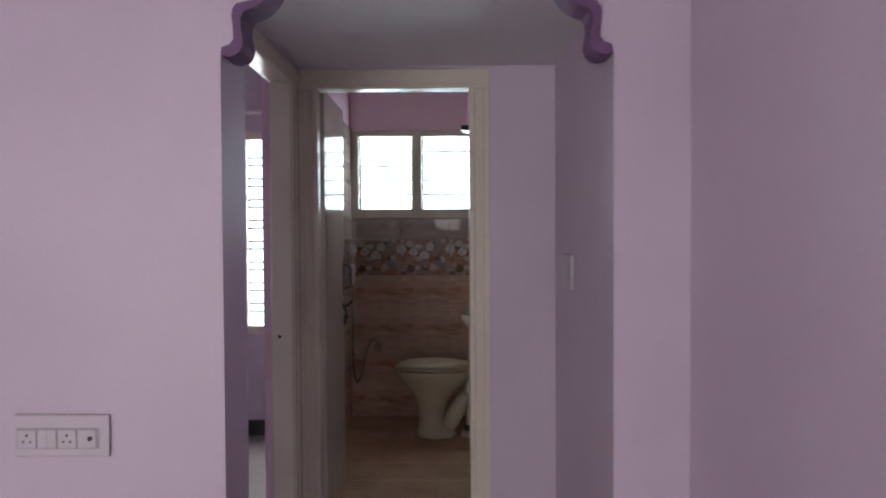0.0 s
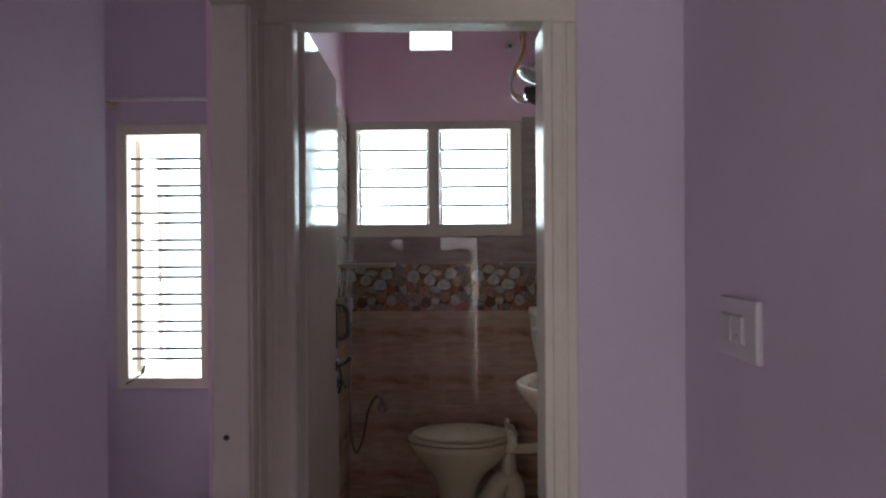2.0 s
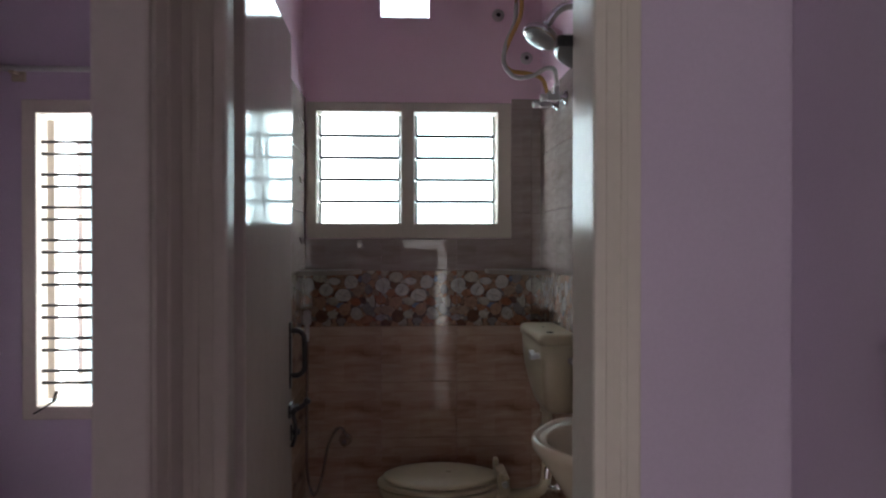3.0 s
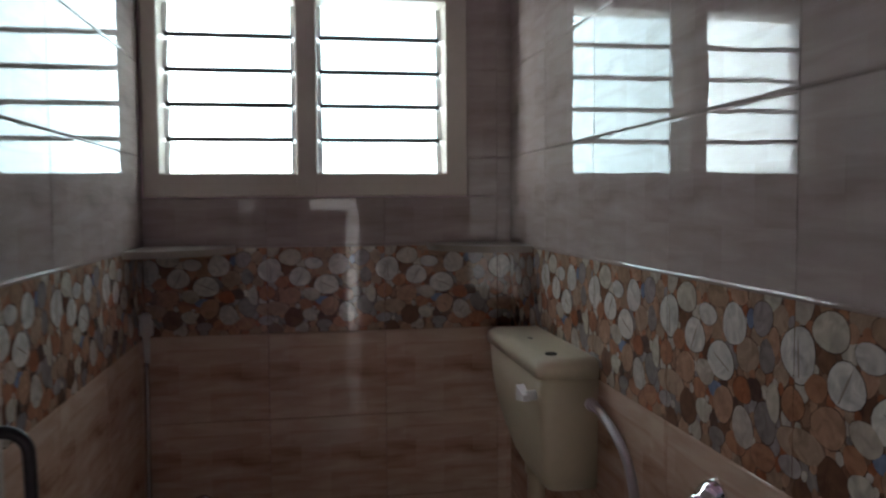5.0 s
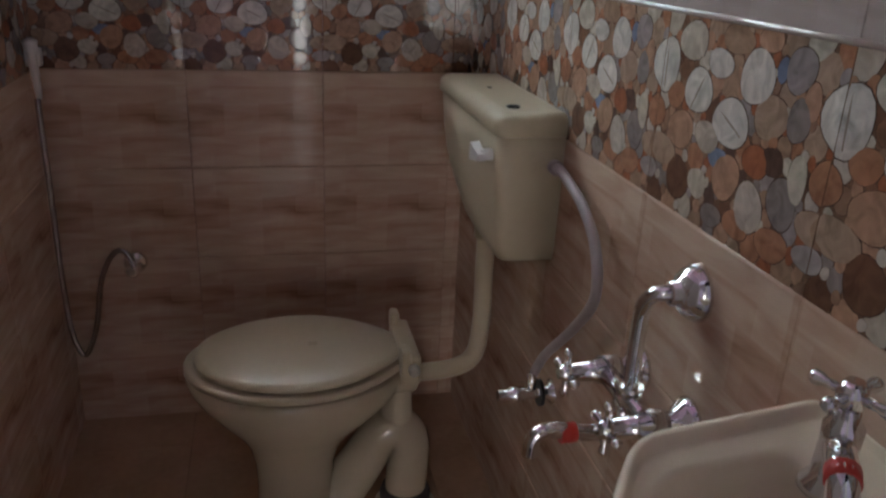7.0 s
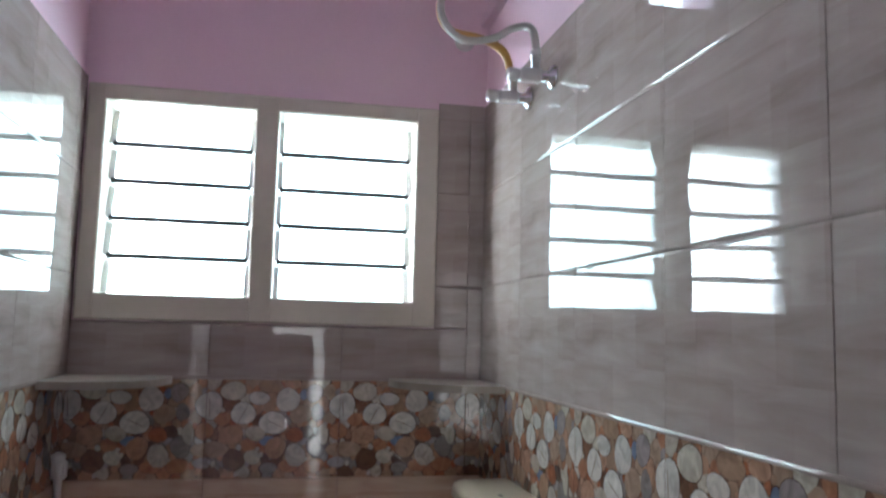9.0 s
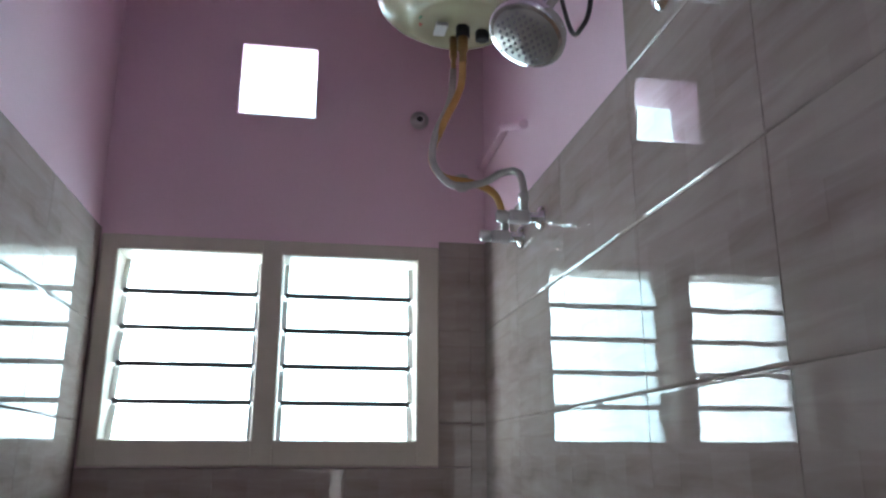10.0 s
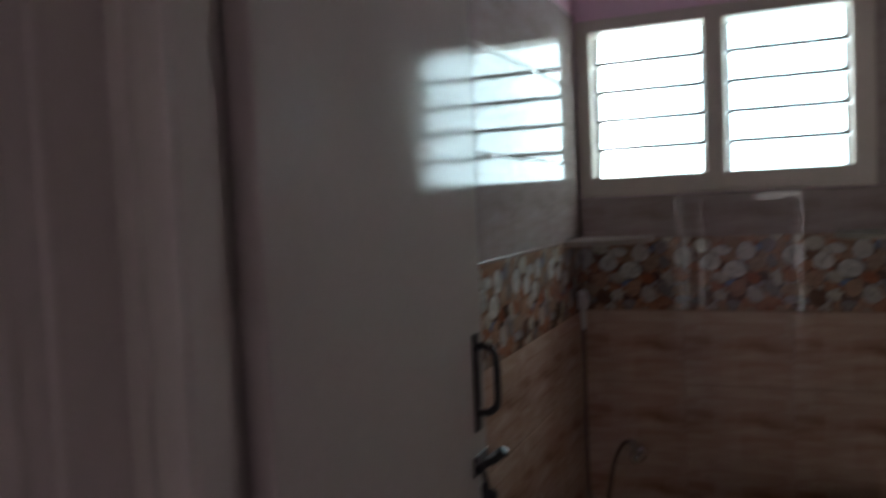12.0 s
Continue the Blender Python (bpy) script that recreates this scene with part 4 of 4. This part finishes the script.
def heater_hoses():
    bm = bmesh.new()
    tube(bm, [(0.259, 4.932, 2.27), (0.255, 4.945, 2.20), (0.220, 4.972, 2.12), (0.20, 5.0, 2.06), (0.225, 5.01, 2.015), (0.30, 5.02, 2.005), (0.355, 5.045, 1.990), (0.380, 5.067, 1.94)], 0.0085, 12)
    tagged(shifted(part("water_hose", bm, ORANGE)), "orange flexible hose from heater to valve", "hose", "heater hoses")
    bm = bmesh.new()
    tube(bm, [(0.243, 4.964, 2.255), (0.236, 4.968, 2.18), (0.205, 4.978, 2.10), (0.20, 4.975, 2.03), (0.24, 4.965, 1.98), (0.305, 4.96, 1.985), (0.35, 4.955, 2.01), (0.380, 4.925, 2.000), (0.386, 4.905, 1.94)], 0.008, 12)
    tagged(shifted(part("water_hose", bm, GREYHOSE)), "grey braided hose from heater to valve", "hose", "heater hoses")


heater_hoses()


def angle_valve(y, z):
    v = thing("angle_valve", "chrome angle valve on the tiles", "valve", (XR - 0.007, y, z), "heater valves")
    bm = bmesh.new()
    lathe(bm, [(0.026, 0.0), (0.026, 0.004), (0.020, 0.010), (0.011, 0.014), (0.011, 0.05)], pose(0, 0, 0, 0, -90), 18)
    part("flange", bm, CHROME, v)
    bm = boxes((-0.075, -0.028, -0.013, 0.013, -0.013, 0.013), r=0.005)
    lathe(bm, [(0.009, 0), (0.009, 0.03), (0.011, 0.03), (0.011, 0.045)], pose(-0.04, 0, 0.008), 12)
    part("body", bm, STEEL, v)
    bm = bmesh.new()
    lathe(bm, [(0.010, 0), (0.014, 0.004), (0.014, 0.022), (0.010, 0.026)], pose(-0.074, 0, 0, 0, -90), 8)
    part("knob", bm, STEEL, v)


angle_valve(4.873, 1.902)
angle_valve(5.035, 1.905)


def shower():
    s = thing("shower", "chrome overhead shower on a bent arm", "shower", (XR - 0.007, 4.255, 2.052))
    bm = bmesh.new()
    lathe(bm, [(0.030, 0.0), (0.030, 0.004), (0.022, 0.013), (0.012, 0.018)], pose(0, 0, 0, 0, -90), 20)
    part("flange", bm, CHROME, s)
    bm = bmesh.new()
    tube(bm, [(0, 0, 0), (-0.06, 0, 0.003), (-0.125, 0, 0.0), (-0.160, 0, -0.018), (-0.187, 0.0, -0.056)], 0.0128, 14)
    part("arm", bm, CHROME, s)
    head = look((-0.192, -0.002, -0.066), (-0.192 - 0.42, -0.22, -0.90)) @ Matrix.Diagonal((1.03, 1.03, 1.0, 1.0))
    bm = bmesh.new()
    lathe(bm, [(0.012, 0.012), (0.014, 0.0), (0.020, -0.008), (0.047, -0.020), (0.052, -0.026), (0.052, -0.036), (0.049, -0.039), (0.0, -0.039)], head, 32)
    h = part("head", bm, CHROME, s)
    bm = bmesh.new()
    lathe(bm, [(0.044, -0.0385), (0.044, -0.0405), (0.0, -0.0405)], head, 32)
    part("face", bm, GREYHOSE, h, "pale nozzle plate")
    bm = bmesh.new()
    for i in range(-4, 5):
        for j in range(-4, 5):
            x, y = i * 0.0092 + (j % 2) * 0.0046, j * 0.0085
            if x * x + y * y < 0.040 ** 2:
                lathe(bm, [(0.0022, -0.040), (0.0018, -0.0435)], head @ pose(x, y, 0), 6)
    tagged(part("nozzles", bm, GREYP, h, "grey rubber nozzles"), kind="stuff")


shower()


def cable(label, points, r=0.004, mat=None):
    bm = bmesh.new()
    tube(bm, points, r, 8)
    return tagged(part("cable", bm, mat or BRONZE), label, "cable")


cable("dark power cable hanging beside the water heater", [(0.425, 4.80, 2.70), (0.40, 4.72, 2.50), (0.40, 4.62, 2.30), (0.405, 4.57, 2.17), (0.41, 4.53, 2.15), (0.42, 4.50, 2.20), (0.43, 4.49, 2.45), (0.435, 4.49, 2.80)], 0.0045)


def conduit():
    bm = boxes((XR - 0.022, XR, 5.165, 5.449, 2.225, 2.252), r=0.003)
    tube(bm, [(XR - 0.012, 5.175, 2.240), (XR - 0.012, 4.98, 2.165)], 0.011, 10, 0)
    return tagged(part("conduit", bm, PINK), "pink painted plastic conduit along the pink wall", "conduit")


conduit()


def pipe_cap(x, z):
    c = thing("pipe_outlet", "capped steel pipe outlet in the pink wall", "pipe outlet", (x, YB, z))
    bm = bmesh.new()
    lathe(bm, [(0.027, 0), (0.027, 0.006), (0.016, 0.010), (0.014, 0.016), (0.010, 0.016), (0.010, 0.004)], pose(0, 0, 0, 90), 18)
    part("ring", bm, STEEL, c)
    bm = bmesh.new()
    lathe(bm, [(0.0105, 0), (0.0105, 0.012)], pose(0, 0, 0, 90), 14)
    part("plug", bm, BLACKP, c, "dark plug")


pipe_cap(0.247, 2.366)
pipe_cap(0.372, 2.18)


def granite_shelf():
    """A quarter-round slab let into the corner by the door."""
    n, r = 18, 0.312
    cx, cy = XR - 0.004, YF - 0.003
    pts = [(0, 0)] + [(r * math.cos(math.pi / 2 * k / n), r * math.sin(math.pi / 2 * k / n)) for k in range(n + 1)]
    bm = bmesh.new()
    rings(bm, [[(cx - a * q, cy + b * q, z) for a, b in pts] for q, z in ((0.985, 1.738), (1.0, 1.742), (1.0, 1.756), (0.985, 1.760))], smooth=False)
    return tagged(part("corner_shelf", bm, SKIRT), "black granite quarter-round shelf high in the corner", "shelf", "corner shelves")


granite_shelf()


# ---- vent reveal and what is seen outside ----
tagged(part("vent_frame", boxes((-0.276, -0.2665, YB - 0.002, YB + 0.19, 2.354, 2.566), (-0.0535, -0.044, YB - 0.002, YB + 0.19, 2.354, 2.566)), PINK), "pink reveal of the square vent", kind="structure")


# ---- wall and floor tiles ----
TW, TH, GAP = 0.345, 0.25, 0.0002
made = {}


def tile_mesh(w, h, mat, t=0.007, r=0.0035):
    key = (round(w, 3), round(h, 3), mat.name)
    if key not in made:
        bm = bmesh.new()
        a, c = w / 2 - GAP, h / 2 - GAP
        q = [(a, c, 0.0), (a, c, t - 0.0022), (a - 0.0003, c - 0.0016, t - 0.0009), (a - 0.0009, c - 0.0045, t)]
        loops = [[bm.verts.new((sx * a, sy * b, z)) for sx, sy in ((-1, -1), (1, -1), (1, 1), (-1, 1))] for a, b, z in q]
        for lo, hi in zip(loops, loops[1:]):
            for i in range(4):
                bm.faces.new((lo[i], lo[(i + 1) % 4], hi[(i + 1) % 4], hi[i]))
        bm.faces.new(loops[-1])
        me = bpy.data.meshes.new("tile")
        bm.to_mesh(me)
        bm.free()
        me.materials.append(mat)
        made[key] = me
    return made[key]


def tile(parent, m, w, h, mat):
    if w < 0.006 or h < 0.006:
        return None
    ob = new("tile", tile_mesh(w, h, mat))
    ob.parent = parent
    ob.matrix_world = m
    return ob


def pebble(bm, x, y, rx, ry, turn, z, wob, slot, bump=0.0003):
    """One printed stone: a dark outline, then its face."""
    n = 18
    c, s = math.cos(turn), math.sin(turn)
    ph = wob * 6.28
    loops = []
    for k, h in ((1.0, 0.0), (0.955, bump * 0.7), (0.84, bump)):
        row = []
        for i in range(n):
            a = 2 * math.pi * i / n
            q = 1 + 0.05 * math.sin(2 * a + ph) + 0.04 * math.sin(3 * a + 2 * ph)
            u, v = rx * k * q * math.cos(a), ry * k * q * math.sin(a)
            row.append((min(max(x + u * c - v * s, -TW / 2 + 0.0007), TW / 2 - 0.0007), min(max(y + u * s + v * c, -TH / 2 + 0.0007), TH / 2 - 0.0007), z + h))
        loops.append(row)
    rows = [[bm.verts.new(p) for p in loop] for loop in loops]
    for ring, (lo, hi) in enumerate(zip(rows, rows[1:])):
        for i in range(n):
            f = bm.faces.new((lo[i], lo[(i + 1) % n], hi[(i + 1) % n], hi[i]))
            f.material_index = len(STONES) if ring == 0 else slot
    bm.faces.new(rows[-1]).material_index = slot


def pebble_meshes():
    """The printed picture of one band tile, in millimetres from its middle: centre and half sizes by colour."""
    rng = random.Random(11)
    white = [(-172, 57, 36, 36), (-86, 38, 32, 30), (-47, 77, 29, 17), (27, 73, 31, 33), (-9, 14, 37, 31)]
    cream = [(-113, 95, 36, 24), (51, -69, 29, 30), (-53, -12, 28, 20), (-58, -72, 22, 20), (122, -15, 15, 28)]
    grey = [(105, -46, 25, 30), (107, 42, 18, 25), (160, -86, 26, 14), (-17, -101, 23, 15), (96, 91, 24, 25)]
    orange = [(-70, -42, 21, 17), (49, -16, 24, 20), (-1, -48, 29, 29), (-115, -17, 34, 25), (122, 64, 13, 21), (40, 115, 24, 14), (101, -94, 30, 19), (162, -7, 24, 23), (34, -95, 26, 18), (-138, 24, 23, 18)]
    tan = [(62, 36, 30, 26), (-19, 108, 34, 17), (161, -54, 32, 19), (-156, -52, 39, 21)]
    brown = [(78, -8, 21, 16), (-106, -79, 31, 28)]
    blue = [(-22, -31, 22, 13), (68, 87, 10, 14)]
    lots, placed, level = bmesh.new(), [], 0

    def put(x, y, rx, ry, turn, slot):
        nonlocal level
        level += 1
        placed.append((x, y, (rx + ry) / 2))
        pebble(lots, x, y, rx, ry, turn, 0.00705 + level * 0.000003, rng.random(), slot)
    sure = [(s, q) for s, stones in enumerate((white, cream, grey, orange, tan, brown, blue)) for q in stones]
    sure.sort(key=lambda e: -e[0])
    todo = []
    for slot, (x, y, a, c) in sure:
        x, y, a, c = x / 1000 + 0.008, y / 1000, a * 0.00099, c * 0.00101
        for k in (-TW, 0.0, TW):
            if abs(x + k) < TW / 2 + a * 0.8:
                todo.append((x + k, y, a, c, slot))
    for tries, size in ((700, 0.021), (2500, 0.015), (4000, 0.011), (5000, 0.0075)):
        for _ in range(tries):
            x, y = rng.uniform(-TW / 2, TW / 2), rng.uniform(-TH / 2, TH / 2)
            r = size * rng.uniform(0.85, 1.2)
            if all(((x - a) / (rx + r)) ** 2 + ((y - b) / (ry + r)) ** 2 > 0.55 for a, b, rx, ry, s in todo) and all((x - a) ** 2 + (y - b) ** 2 > (0.74 * (r + c)) ** 2 for a, b, c in placed):
                put(x, y, r * rng.uniform(0.85, 1.0), r * rng.uniform(1.0, 1.2), rng.uniform(-0.6, 0.6), rng.choice((1, 2, 3, 3, 3, 3, 4, 4, 4, 5)))
    for x, y, a, c, slot in todo:
        put(x, y, a, c, 0.0, slot)
    veins = bmesh.new()
    for x, y, half, a, mat in ((-172, 57, 28, 0.05, 0), (173, 57, 28, 0.05, 0), (-9, 14, 26, 1.15, 0), (-86, 38, 27, -0.5, 0)):
        d = Vector((-math.sin(a), math.cos(a), 0)) * half / 1000
        n = Vector((math.cos(a), math.sin(a), 0)) * 0.0011
        o = Vector((x / 1000 + 0.008, y / 1000, 0.0079))
        veins.faces.new([veins.verts.new(p) for p in (o - d - n, o - d + n, o + n * 1.5 + d * 0.2, o + d, o - n * 1.5 + d * 0.2)])
    out = []
    for name, bm, mats in (("pebble_print", lots, STONES + [STONE_EDGE]), ("vein_print", veins, [VEIN])):
        bmesh.ops.recalc_face_normals(bm, faces=bm.faces)
        me = bpy.data.meshes.new(name)
        bm.to_mesh(me)
        bm.free()
        for m in mats:
            me.materials.append(m)
        out.append((name, me))
    return out


PRINTS = pebble_meshes()


def clipped(me, u0, u1):
    """The print cut to the width of a part tile."""
    bm = bmesh.new()
    bm.from_mesh(me)
    for side, n in ((u0 + 0.002, (-1, 0, 0)), (u1 - 0.002, (1, 0, 0))):
        bmesh.ops.bisect_plane(bm, geom=bm.verts[:] + bm.edges[:] + bm.faces[:], plane_co=(side, 0, 0), plane_no=n, clear_outer=True)
    cut = bpy.data.meshes.new(me.name)
    bm.to_mesh(cut)
    bm.free()
    for m in me.materials:
        cut.materials.append(m)
    return cut


ROWS = [1.25 - 0.243 * k for k in range(5, 0, -1)] + [1.25, 1.50, 1.75, 2.0, 2.25]


def tiled_wall(name, base, u0, u1, joint, hole=None, side=1, pitch=TW, raised=None):
    """Rows of tiles on a wall; base maps (u along, v up, out of the wall). hole: (u0, u1, v0, v1) left free; raised: one more row on top up to this u."""
    wall = bpy.data.objects[name]
    cuts = [u0] + [joint + pitch * k for k in range(-20, 20) if u0 + 0.004 < joint + pitch * k < u1 - 0.004] + [u1]
    for row in range(9 if raised else 8):
        v0, v1 = ROWS[row], ROWS[row + 1]
        for a, b in zip(cuts, cuts[1:]):
            if row == 8 and b > raised:
                continue
            pieces = [(a, b, v0, v1)]
            if hole and a < hole[1] and b > hole[0] and v0 < hole[3] and v1 > hole[2]:
                pieces = [(a, b, v0, max(v0, hole[2])), (a, b, min(v1, hole[3]), v1), (a, max(a, hole[0]), max(v0, hole[2]), min(v1, hole[3])), (min(b, hole[1]), b, max(v0, hole[2]), min(v1, hole[3]))]
            for p0, p1, q0, q1 in pieces:
                if p1 - p0 < 0.006 or q1 - q0 < 0.006:
                    continue
                band = row == 4
                mat = BAND if band else TILE_LOW if row < 4 else TILE_HIGH
                m = base @ pose((p0 + p1) / 2, (q0 + q1) / 2, 0)
                t = tile(wall, m, p1 - p0, q1 - q0, mat)
                if band:
                    # the print keeps its place against the full tile
                    left = joint + pitch * math.floor((p0 + 0.001 - joint) / pitch)
                    centre = left + pitch / 2
                    for pname, me in PRINTS:
                        whole = p1 - p0 > pitch - 0.003
                        pr = new(pname, me if whole else clipped(me, *sorted((side * (p0 - centre) * TW / pitch, side * (p1 - centre) * TW / pitch))))
                        pr.parent = t
                        pr.matrix_parent_inverse = t.matrix_world.inverted()
                        pr.matrix_world = base @ pose(centre, (q0 + q1) / 2, 0) @ Matrix.Diagonal((side * pitch / TW, (q1 - q0) / TH, 1, 1))
                        pr["kind"] = "stuff"
    trim = bmesh.new()
    rbox(trim, u0, u1, 1.2485, 1.2555, 0.004, 0.0105, 0.0025, 2)
    tr = part("trim", trim, TILE_HIGH, wall, "glossy tile edge strip")
    tr.matrix_world = base


EAST = Matrix(((0, 0, -1, XR), (1, 0, 0, 0), (0, 1, 0, 0), (0, 0, 0, 1)))
WEST = Matrix(((0, 0, 1, XL), (1, 0, 0, 0), (0, 1, 0, 0), (0, 0, 0, 1)))
NORTH = Matrix(((1, 0, 0, 0), (0, 0, -1, YB), (0, 1, 0, 0), (0, 0, 0, 1)))
tiled_wall("wall_bath_east", EAST, YF, YB - 0.008, 4.400, side=-1, raised=4.41)
tiled_wall("wall_bath_west", WEST, YF, YB - 0.008, 4.69)
tiled_wall("wall_bath_north", NORTH, XL, XR, -0.264, (-0.59, 0.306, 1.388, 2.1), pitch=0.329)

floor = bpy.data.objects["floor_bath"]
for i in range(4):
    for j in range(8):
        a, b = XL + i * 0.3, YF + j * 0.3
        w, h = min(0.3, XR - a), min(0.3, YB - b)
        if w > 0.01 and h > 0.01:
            tile(floor, pose(a + w / 2, b + h / 2, 0.048), w, h, FLOOR_BATH)
